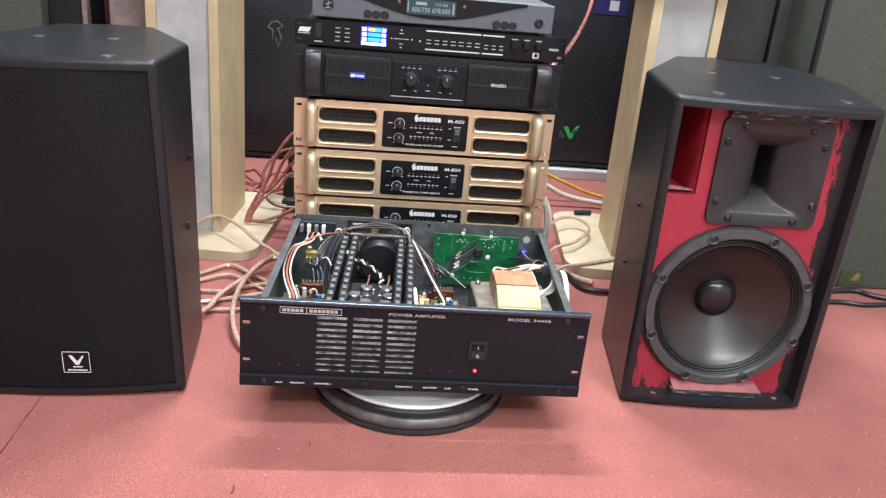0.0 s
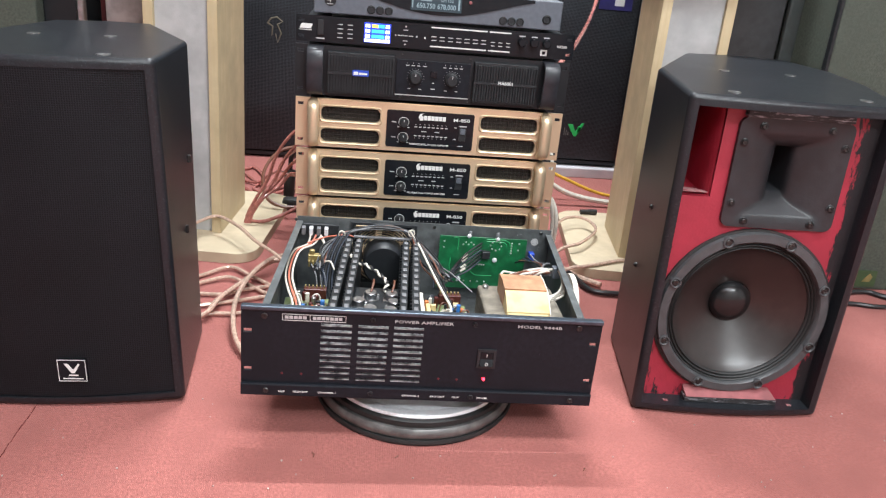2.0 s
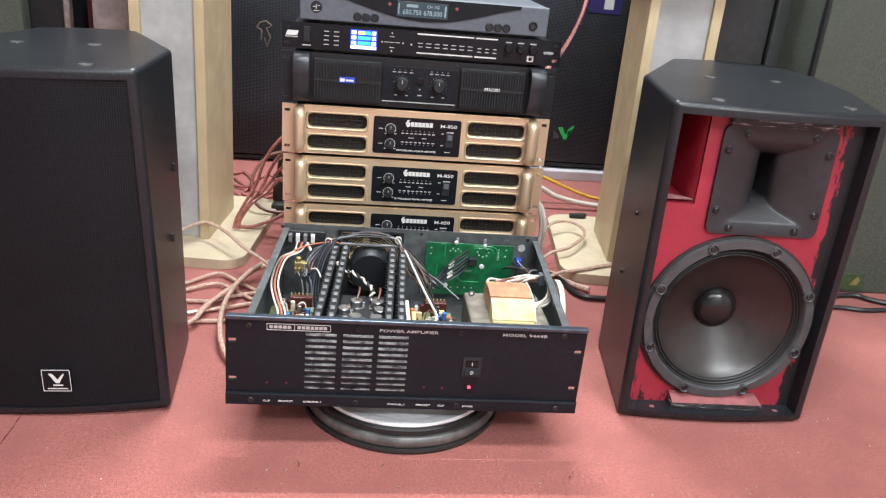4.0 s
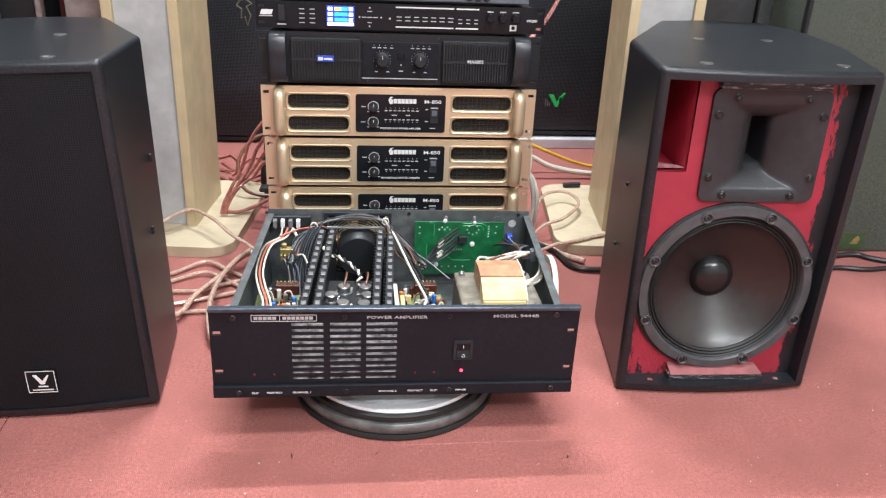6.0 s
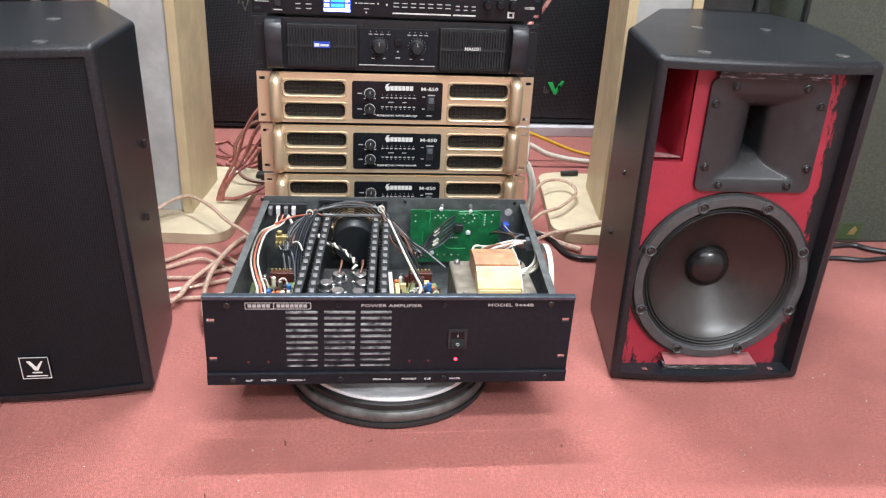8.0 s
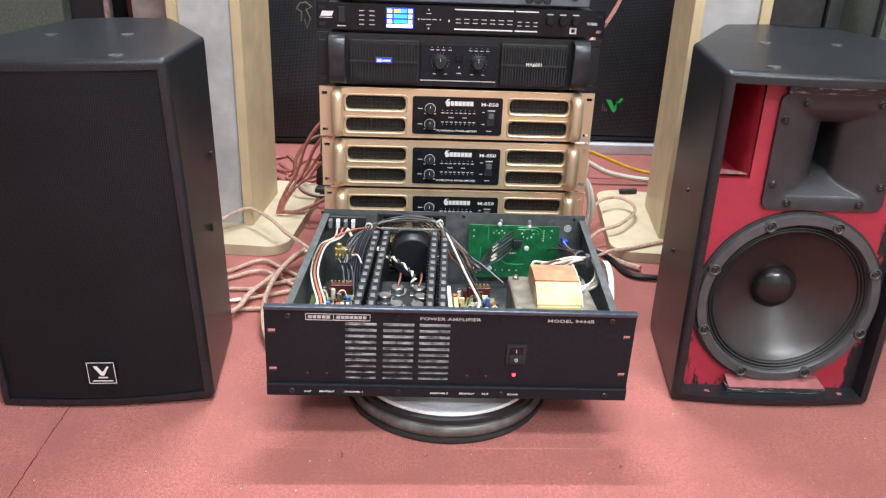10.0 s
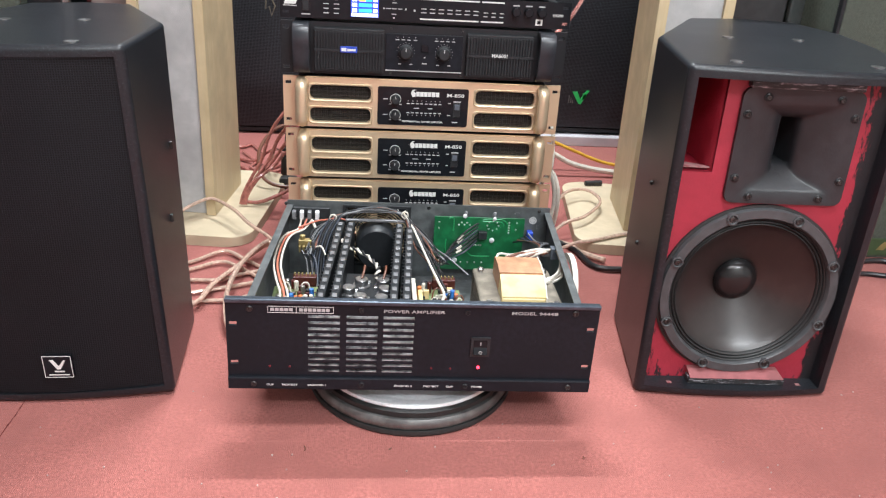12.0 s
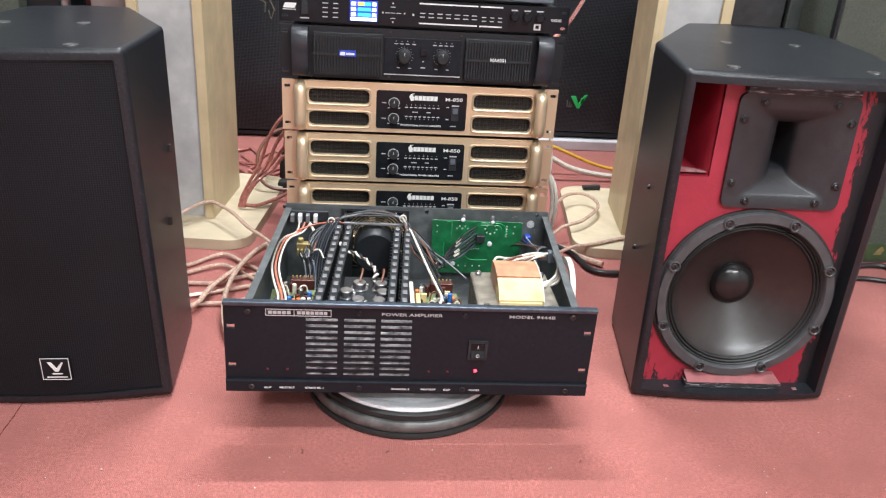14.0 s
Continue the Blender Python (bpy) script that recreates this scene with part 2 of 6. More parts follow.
def worn_red_material():
    """Red paint with black rubbed patches that run in ragged vertical strokes near the edges of the board."""
    m = mat("worn_red_paint", (0.34, 0.023, 0.044), 0.5, grain=0.12, scale=60, bump=0.25, bump_scale=220, stain=0.15, stain_scale=10)
    nt = m.node_tree
    b = nt.nodes["Principled BSDF"]
    old = b.inputs["Base Color"].links[0].from_socket
    tc = [n for n in nt.nodes if n.type == "TEX_COORD"][0]
    sep = node(m, "ShaderNodeSeparateXYZ")
    link(m, tc.outputs["Object"], sep.inputs[0])
    mp = node(m, "ShaderNodeMapping")
    mp.inputs["Scale"].default_value = (70, 20, 22)
    n = node(m, "ShaderNodeTexNoise", Scale=1.0, Detail=8.0, Roughness=0.75)
    link(m, tc.outputs["Object"], mp.inputs[0])
    link(m, mp.outputs[0], n.inputs["Vector"])

    def ramp(sock, lo, hi):
        r = node(m, "ShaderNodeMapRange")
        r.inputs["From Min"].default_value, r.inputs["From Max"].default_value = lo, hi
        link(m, sock, r.inputs["Value"])
        return r.outputs["Result"]

    def math2(op, a, c):
        k = node(m, "ShaderNodeMath")
        k.operation = op
        for i, v in enumerate((a, c)):
            if isinstance(v, float):
                k.inputs[i].default_value = v
            else:
                link(m, v, k.inputs[i])
        return k.outputs[0]

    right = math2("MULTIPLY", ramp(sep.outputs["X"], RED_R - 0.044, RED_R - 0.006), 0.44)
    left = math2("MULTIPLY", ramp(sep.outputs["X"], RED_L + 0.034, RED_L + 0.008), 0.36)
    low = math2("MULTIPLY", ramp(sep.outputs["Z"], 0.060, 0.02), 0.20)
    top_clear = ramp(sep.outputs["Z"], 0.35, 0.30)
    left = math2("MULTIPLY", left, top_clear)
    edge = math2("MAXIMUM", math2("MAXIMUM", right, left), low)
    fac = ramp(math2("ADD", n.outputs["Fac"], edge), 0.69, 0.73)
    mx = node(m, "ShaderNodeMix")
    mx.data_type = "RGBA"
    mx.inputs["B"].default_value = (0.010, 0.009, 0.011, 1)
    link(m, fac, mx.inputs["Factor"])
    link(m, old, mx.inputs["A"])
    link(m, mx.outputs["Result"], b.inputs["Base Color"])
    return m


def grille_material(name, size, color, depth=0.9, gloss=0.3):
    """Perforated sheet: rows of round holes as relief and dark centres."""
    m = mat(name, color, 0.5, metal=0.0, spec=gloss)
    b = m.node_tree.nodes["Principled BSDF"]
    tc = [n for n in m.node_tree.nodes if n.type == "TEX_COORD"][0]
    v = node(m, "ShaderNodeTexVoronoi", Scale=1.0, Randomness=0.12)
    mp = node(m, "ShaderNodeMapping")
    mp.inputs["Scale"].default_value = (1 / size, 0.001, 1 / size)
    link(m, tc.outputs["Object"], mp.inputs[0])
    link(m, mp.outputs[0], v.inputs["Vector"])
    r = node(m, "ShaderNodeMapRange")
    r.inputs["From Min"].default_value, r.inputs["From Max"].default_value = 0.28, 0.46
    link(m, v.outputs["Distance"], r.inputs["Value"])
    mx = node(m, "ShaderNodeMix")
    mx.data_type = "RGBA"
    mx.inputs["A"].default_value, mx.inputs["B"].default_value = (0.003, 0.003, 0.003, 1), (*color, 1)
    link(m, r.outputs["Result"], mx.inputs["Factor"])
    n = node(m, "ShaderNodeTexNoise", Scale=7.0, Detail=3.0)
    link(m, tc.outputs["Object"], n.inputs["Vector"])
    hs = node(m, "ShaderNodeHueSaturation")
    r2 = node(m, "ShaderNodeMapRange")
    r2.inputs["To Min"].default_value, r2.inputs["To Max"].default_value = 0.6, 1.4
    link(m, n.outputs["Fac"], r2.inputs["Value"])
    link(m, r2.outputs["Result"], hs.inputs["Value"])
    link(m, mx.outputs["Result"], hs.inputs["Color"])
    link(m, hs.outputs["Color"], b.inputs["Base Color"])
    bp = node(m, "ShaderNodeBump", Strength=depth, Distance=0.0012)
    link(m, r.outputs["Result"], bp.inputs["Height"])
    link(m, bp.outputs["Normal"], b.inputs["Normal"])
    return m


RED_L, RED_R = -0.147, 0.147
M_carpet = carpet_material("red_carpet", (0.412, 0.141, 0.121))
M_redpaint = worn_red_material()
flecked(M_wood, (0.52, 0.39, 0.22), 0.42, 0.80, 16, (7, 7, 0.5))
# Pale flecks paint both dust and gloss glints into the cabinet colour.
flecked(M_cab, (0.07, 0.077, 0.09), 0.58, 0.74, 330)
flecked(M_carpet, (0.13, 0.035, 0.035), 0.69, 0.73, 75)
M_strap = mat("satin_black_strap", (0.03, 0.033, 0.04), 0.34, spec=0.6, grain=0.25, scale=150, bump=0.06, bump_scale=300, rough_var=0.08)
flecked(M_galv, (0.36, 0.37, 0.37), 0.66, 0.70, 45)
flecked(M_panel, (0.05, 0.055, 0.07), 0.66, 0.74, 60, (4, 1, 1))
M_glue = flecked(mat("glue_marked_rubber", (0.022, 0.022, 0.024), 0.5, grain=0.3, scale=90, bump=0.6, bump_scale=150), (0.40, 0.40, 0.43), 0.53, 0.63, 60, (0.7, 1, 5))
M_scuff = flecked(mat("scuffed_pale_edge", (0.30, 0.15, 0.15), 0.6, grain=0.3, scale=60), (0.2, 0.03, 0.04), 0.52, 0.6, 90)
M_tallblack = mat("matt_black_board", (0.038, 0.038, 0.040), 0.55, grain=0.3, scale=60, bump=0.15, bump_scale=200, stain=0.3, stain_scale=8)
M_strip = mat("dull_dark_strip", (0.055, 0.062, 0.060), 0.5, grain=0.3, scale=60, stain=0.3, stain_scale=10)
M_emblem = mat("tarnished_emblem", (0.22, 0.19, 0.14), 0.45, metal=0.4, grain=0.4, scale=60)
M_redplain = mat("plain_red_paint", (0.30, 0.014, 0.03), 0.5, grain=0.15, scale=60, bump=0.25, bump_scale=220, stain=0.3, stain_scale=12)
M_pinkfoam = mat("faded_red_strip", (0.32, 0.10, 0.105), 0.7, grain=0.3, scale=50, stain=0.35, stain_scale=25)
M_grille = grille_material("perforated_black_grille", 0.0029, (0.0104, 0.0120, 0.0156), 0.3, 0.19)
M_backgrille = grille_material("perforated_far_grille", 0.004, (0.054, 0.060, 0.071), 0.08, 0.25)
M_goldmesh = grille_material("fine_vent_mesh", 0.0034, (0.035, 0.030, 0.023), 0.5)


# ---- building helpers ----
def part(name, bm, material, parent, label="", smooth=False):
    """Links a bmesh given in world metres as one mesh under a thing or a part."""
    root = parent
    off = Vector((0, 0, 0))
    while root is not None:
        off += root.location
        root = root.parent
    bmesh.ops.translate(bm, verts=bm.verts, vec=-off)
    bmesh.ops.recalc_face_normals(bm, faces=bm.faces)
    me = bpy.data.meshes.new(name)
    bm.to_mesh(me)
    bm.free()
    if smooth:
        for p in me.polygons:
            p.use_smooth = True
        me.set_sharp_from_angle(angle=radians(40))
    me.materials.append(material)
    ob = new(name, me)
    ob.parent = parent
    if label:
        ob["label"] = label
    return ob


def thing(name, loc, label, category, group="", kind=""):
    ob = new(name)
    ob.empty_display_size = 0.05
    ob.location = loc
    return tagged(ob, label, category, group, kind)


def solid(name, bm, material, label, category, group="", kind="", smooth=False):
    ob = part(name, bm, material, None, "", smooth)
    return tagged(ob, label, category, group, kind)


def box(x0, x1, y0, y1, z0, z1, bevel=0.0, bm=None, seg=2):
    own = bm or bmesh.new()
    t = bmesh.new() if bm else own
    vs = [t.verts.new((x, y, z)) for x in (x0, x1) for y in (y0, y1) for z in (z0, z1)]
    for f in ((0, 1, 3, 2), (4, 6, 7, 5), (0, 4, 5, 1), (2, 3, 7, 6), (0, 2, 6, 4), (1, 5, 7, 3)):
        t.faces.new([vs[i] for i in f])
    if bevel:
        bmesh.ops.bevel(t, geom=t.edges[:], offset=bevel, segments=seg, affect="EDGES", profile=0.5)
    if bm:
        merge(bm, t)
    return own


def merge(bm, other):
    me = bpy.data.meshes.new("tmp")
    other.to_mesh(me)
    other.free()
    bm.from_mesh(me)
    bpy.data.meshes.remove(me)
    return bm


def prism(poly, z0, z1, bm=None, bevel=0.0):
    """A straight column over a footprint of (x, y) corners."""
    t = bmesh.new()
    lo = [t.verts.new((x, y, z0)) for x, y in poly]
    hi = [t.verts.new((x, y, z1)) for x, y in poly]
    n = len(poly)
    t.faces.new(lo)
    t.faces.new(hi)
    for i in range(n):
        t.faces.new((lo[i], lo[(i + 1) % n], hi[(i + 1) % n], hi[i]))
    if bevel:
        bmesh.ops.bevel(t, geom=t.edges[:], offset=bevel, segments=2, affect="EDGES", profile=0.5)
    return merge(bm, t) if bm else t


def plate(poly, y0, y1, bm=None, bevel=0.0):
    """An upright plate over an outline of (x, z) corners, from y0 to y1."""
    t = bmesh.new()
    lo = [t.verts.new((x, y0, z)) for x, z in poly]
    hi = [t.verts.new((x, y1, z)) for x, z in poly]
    n = len(poly)
    t.faces.new(lo)
    t.faces.new(hi)
    for i in range(n):
        t.faces.new((lo[i], lo[(i + 1) % n], hi[(i + 1) % n], hi[i]))
    if bevel:
        front = [e for e in t.edges if all(v in lo for v in e.verts)]
        bmesh.ops.bevel(t, geom=front, offset=bevel, segments=2, affect="EDGES", profile=0.5)
    return merge(bm, t) if bm else t


def rrect(x0, x1, z0, z1, r, n=5):
    out = []
    for cx, cz, a in ((x1 - r, z1 - r, 0), (x0 + r, z1 - r, 90), (x0 + r, z0 + r, 180), (x1 - r, z0 + r, 270)):
        for i in range(n + 1):
            t = radians(a + 90 * i / n)
            out.append((cx + r * math.cos(t), cz + r * math.sin(t)))
    return out


def pierced(x0, x1, z0, z1, y0, y1, holes, bm=None):
    """An upright plate with rectangular openings (x0, x1, z0, z1) through it."""
    t = bm or bmesh.new()
    xs = sorted({x0, x1, *(h[0] for h in holes), *(h[1] for h in holes)})
    zs = sorted({z0, z1, *(h[2] for h in holes), *(h[3] for h in holes)})
    made = {}

    def v(i, k, j):
        key = (i, k, j)
        if key not in made:
            made[key] = t.verts.new((xs[i], (y0, y1)[k], zs[j]))
        return made[key]

    nx, nz = len(xs) - 1, len(zs) - 1

    def is_solid(i, j):
        if not (0 <= i < nx and 0 <= j < nz):
            return False
        cx, cz = (xs[i] + xs[i + 1]) / 2, (zs[j] + zs[j + 1]) / 2
        return not any(h[0] < cx < h[1] and h[2] < cz < h[3] for h in holes)

    for i in range(nx):
        for j in range(nz):
            if not is_solid(i, j):
                continue
            for k in (0, 1):
                t.faces.new((v(i, k, j), v(i + 1, k, j), v(i + 1, k, j + 1), v(i, k, j + 1)))
            if not is_solid(i - 1, j):
                t.faces.new((v(i, 0, j), v(i, 1, j), v(i, 1, j + 1), v(i, 0, j + 1)))
            if not is_solid(i + 1, j):
                t.faces.new((v(i + 1, 0, j), v(i + 1, 1, j), v(i + 1, 1, j + 1), v(i + 1, 0, j + 1)))
            if not is_solid(i, j - 1):
                t.faces.new((v(i, 0, j), v(i, 1, j), v(i + 1, 1, j), v(i + 1, 0, j)))
            if not is_solid(i, j + 1):
                t.faces.new((v(i, 0, j + 1), v(i, 1, j + 1), v(i + 1, 1, j + 1), v(i + 1, 0, j + 1)))
    return t


def strap(profile, x0, x1, thick, bm=None):
    """A bent strap: a line of (y, z) points given a thickness and drawn out from x0 to x1."""
    t = bm or bmesh.new()
    pts = [Vector((0, a, b)) for a, b in profile]
    rings = []
    for i, p in enumerate(pts):
        d = (pts[min(i + 1, len(pts) - 1)] - pts[max(i - 1, 0)]).normalized()
        n = Vector((0, -d.z, d.y)) * thick / 2
        c = 0.0022
        ring = []
        for x, k in ((x0, -1), (x0 + c, -1.25), (x1 - c, -1.25), (x1, -1), (x1, 1), (x0, 1)):
            q = p + n * k
            ring.append(t.verts.new((x, q.y, q.z)))
        rings.append(ring)
    for a, b in zip(rings, rings[1:]):
        for i in range(6):
            t.faces.new((a[i], a[(i + 1) % 6], b[(i + 1) % 6], b[i]))
    t.faces.new(rings[0])
    t.faces.new(rings[-1])
    return t


def lathe(profile, centre, axis="z", seg=48, bm=None, caps=False):
    """A turned shape: (radius, height) pairs round an axis through centre. axis 'y': heights run along -y, towards the viewer."""
    t = bm or bmesh.new()
    rings = []
    for r, h in profile:
        ring = []
        for i in range(seg):
            a = 2 * math.pi * i / seg
            c, s = r * math.cos(a), r * math.sin(a)
            ring.append(t.verts.new(Vector(centre) + Vector((c, s, h) if axis == "z" else (c, -h, s))))
        rings.append(ring)
    for a, b in zip(rings, rings[1:]):
        for i in range(seg):
            t.faces.new((a[i], a[(i + 1) % seg], b[(i + 1) % seg], b[i]))
    for ring, (r, _) in ((rings[0], profile[0]), (rings[-1], profile[-1])):
        if caps and r > 1e-6:
            t.faces.new(ring)
    return t


def smooth_path(pts, n=8):
    pts = [Vector(p) for p in pts]
    out = []
    for i in range(len(pts) - 1):
        p0, p1, p2, p3 = pts[max(i - 1, 0)], pts[i], pts[i + 1], pts[min(i + 2, len(pts) - 1)]
        for k in range(n):
            t = k / n
            out.append(0.5 * ((2 * p1) + (p2 - p0) * t + (2 * p0 - 5 * p1 + 4 * p2 - p3) * t * t + (3 * p1 - p0 - 3 * p2 + p3) * t**3))
    return out + [pts[-1]]


def cord(pts, r, bm=None, sides=8, n=8):
    """A round cable along a smooth line through pts."""
    t = bm or bmesh.new()
    path = smooth_path(pts, n)
    rings, up = [], Vector((0.13, 0.21, 0.97))
    for i, p in enumerate(path):
        d = (path[min(i + 1, len(path) - 1)] - path[max(i - 1, 0)]).normalized()
        side = d.cross(up)
        side = side.normalized() if side.length > 1e-4 else Vector((1, 0, 0))
        top = side.cross(d).normalized()
        rings.append([t.verts.new(p + r * (math.cos(a) * side + math.sin(a) * top)) for a in (2 * math.pi * k / sides for k in range(sides))])
        up = top
    for a, b in zip(rings, rings[1:]):
        for i in range(sides):
            t.faces.new((a[i], a[(i + 1) % sides], b[(i + 1) % sides], b[i]))
    t.faces.new(rings[0])
    t.faces.new(rings[-1])
    return t


def screw(x, y, z, r, parent, name="screw", material=None):
    bm = lathe([(r, 0), (r, 0.0012), (r * 0.8, 0.002), (r * 0.45, 0.002), (r * 0.4, 0.001), (0.00001, 0.001)], (x, y, z), "y", 12)
    return part(name, bm, material or M_darksteel, parent, smooth=True)


def letters(text, x, y, z, height, parent, material, width=None, name="lettering", bold=0.02):
    """Raised print on an upright face that looks towards -y, centred on x and z."""
    cu = bpy.data.curves.new("text", "FONT")
    cu.body, cu.align_x, cu.align_y, cu.size, cu.extrude = text, "CENTER", "CENTER", height * 1.36, 0.0002
    cu.offset = height * bold
    cu.resolution_u = 2
    tmp = new("tmp", cu)
    dg = bpy.context.evaluated_depsgraph_get()
    me = bpy.data.meshes.new_from_object(tmp.evaluated_get(dg))
    bpy.data.objects.remove(tmp)
    bpy.data.curves.remove(cu)
    bm = bmesh.new()
    bm.from_mesh(me)
    bpy.data.meshes.remove(me)
    xs = [v.co.x for v in bm.verts]
    k = width / (max(xs) - min(xs)) if width else 1.0
    for v in bm.verts:
        v.co = Vector((x + v.co.x * k, y - 0.0002 - v.co.z, z + v.co.y))
    return part(name, bm, material, parent)


def bars(rects, y, parent, material, name="print_mark", thick=0.0004):
    """Small flat printed marks (x0, x1, z0, z1) on an upright face."""
    bm = bmesh.new()
    for x0, x1, z0, z1 in rects:
        box(x0, x1, y - thick, y, z0, z1, bm=bm)
    return part(name, bm, material, parent)


# ---- structure ----
def floor_sheet():
    bm = bmesh.new()
    nx, ny = 120, 120
    grid = []
    for j in range(ny + 1):
        row = []
        for i in range(nx + 1):
            x, y = -3 + 6 * i / nx, -2.5 + 5.5 * j / ny
            row.append(bm.verts.new((x, y, 0.0)))
        grid.append(row)
    for j in range(ny):
        for i in range(nx):
            bm.faces.new((grid[j][i], grid[j][i + 1], grid[j + 1][i + 1], grid[j + 1][i]))
    return solid("floor", bm, M_carpet, "worn red ribbed carpet covering the shop floor", "floor", kind="structure", smooth=True)


floor_sheet()
# Unseen walls and ceiling, added to close the room and reflect light.
solid("wall_north", box(-3, 3, 3.0, 3.12, 0, 2.7), M_wall, "unseen plain pale wall behind the loudspeakers", "wall", kind="structure")
solid("wall_south", box(-3, 3, -2.62, -2.5, 0, 2.7), M_wall, "unseen plain pale wall", "wall", kind="structure")
solid("wall_west", box(-3.12, -3, -2.62, 3.12, 0, 2.7), M_wall, "unseen plain pale wall", "wall", kind="structure")
solid("wall_east", box(3, 3.12, -2.62, 3.12, 0, 2.7), M_wall, "unseen plain pale wall", "wall", kind="structure")
solid("ceiling", box(-3.12, 3.12, -2.62, 3.12, 2.7, 2.8), M_ceiling, "unseen plain pale ceiling", "ceiling", kind="structure")


# ---- loudspeaker cabinets ----
def rounded_footprint(poly, r, n=4):
    """Corner centres and outward directions of a convex footprint given clockwise, its corners rounded by r."""
    out, m = [], len(poly)
    for i in range(m):
        p0, p1, p2 = (Vector(poly[k % m]) for k in (i - 1, i, i + 1))
        d0, d1 = (p1 - p0).normalized(), (p2 - p1).normalized()
        n0, n1 = Vector((-d0.y, d0.x)), Vector((-d1.y, d1.x))
        half = (n0 + n1) / 2
        c = p1 - half * (r / half.length_squared)
        for k in range(n + 1):
            out.append((c, (n0 * (1 - k / n) + n1 * (k / n)).normalized()))
    return out


def cabinet_shell(T, poly, top, rim, depth, bow=0.0):
    """A rounded cabinet over a clockwise footprint that starts at the front's one corner and ends at its other; a recess in the front."""
    bm = bmesh.new()
    r, base = 0.008, 0.003
    foot = rounded_footprint(poly, r)
    q = len(foot)
    rings = []
    for k in range(5):
        a = radians(90 - 22.5 * k)
        rings.append((base + r - r * math.sin(a), r * (1 - math.cos(a))))
    for k in range(5):
        a = radians(22.5 * k)
        rings.append((top - r + r * math.sin(a), r * (1 - math.cos(a))))
    loops = [[bm.verts.new((*(c + d * (r - inset)), z)) for c, d in foot] for z, inset in rings]
    for j, (la, lb) in enumerate(zip(loops, loops[1:])):
        for i in range(q):
            if j == 4 and i == q - 1:
                continue
            bm.faces.new((la[i], la[(i + 1) % q], lb[(i + 1) % q], lb[i]))
    bm.faces.new(loops[0])
    bm.faces.new(loops[-1])
    # front frame and recess between the two straight front edges
    o = [v.co.copy() for v in (loops[4][0], loops[4][q - 1], loops[5][q - 1], loops[5][0])]
    p, e = o[0], o[1]
    w = e.x - p.x
    rl, rr, rt, rb = rim

    def on(x, z, dy=0.0):
        f = (x - p.x) / w
        return Vector((x, p.y + (e.y - p.y) * f + dy, z))

    xa, xb, za, zb = poly[0][0] + rl, poly[-1][0] - rr, base + rb, top - rt
    a = [on(xa, za), on(xb, za), on(xb, zb), on(xa, zb)]
    b = [on(xa + 0.002, za + 0.002, depth), on(xb - 0.002, za + 0.002, depth), on(xb - 0.002, zb - 0.002, depth), on(xa + 0.002, zb - 0.002, depth)]
    for i in range(4):
        k = (i + 1) % 4
        for four in ((o[i], o[k], a[k], a[i]), (a[i], a[k], b[k], b[i])):
            bm.faces.new([bm.verts.new(c) for c in four])
    # the front bulges gently between its two upright edges
    if bow:
        wide = [g for g in bm.edges if abs(g.verts[0].co.x - g.verts[1].co.x) > 0.2 and abs(g.verts[0].co.y - g.verts[1].co.y) < 0.06 and min(g.verts[0].co.y, g.verts[1].co.y) < p.y + 0.06]
        bmesh.ops.subdivide_edges(bm, edges=wide, cuts=12, use_grid_fill=True)
        for v in bm.verts:
            u = (v.co.x - (p.x + e.x) / 2) / (w / 2)
            if abs(u) < 1 and v.co.y < on(v.co.x, 0).y + 0.0095:
                v.co.y -= bow * (1 - u * u)
    bmesh.ops.remove_doubles(bm, verts=bm.verts, dist=0.00005)
    ob = part("cabinet", bm, M_cab, T, "black textured paint with worn edges")
    # broad faces stay flat: corner normals weighted by area over the faces that meet smoothly
    me = ob.data
    near = collections.defaultdict(list)
    for f in me.polygons:
        f.use_smooth = True
        for v in f.vertices:
            near[v].append(f.index)
    corner = []
    for f in me.polygons:
        for v in f.vertices:
            n = Vector((0, 0, 0))
            for k in near[v]:
                g = me.polygons[k]
                if g.normal.dot(f.normal) > 0.55:
                    n += g.normal * g.area
            corner.append(n.normalized())
    me.normals_split_custom_set(corner)
    return ob


def top_fittings(T, spots, z):
    for x, y in spots:
        bm = lathe([(0.009, 0), (0.009, 0.0012), (0.006, 0.0016), (0.004, 0.0006), (0.00001, 0.0006)], (x, y, z), "z", 16)
        part("rigging_insert", bm, M_steel, T, "steel threaded insert", smooth=True)


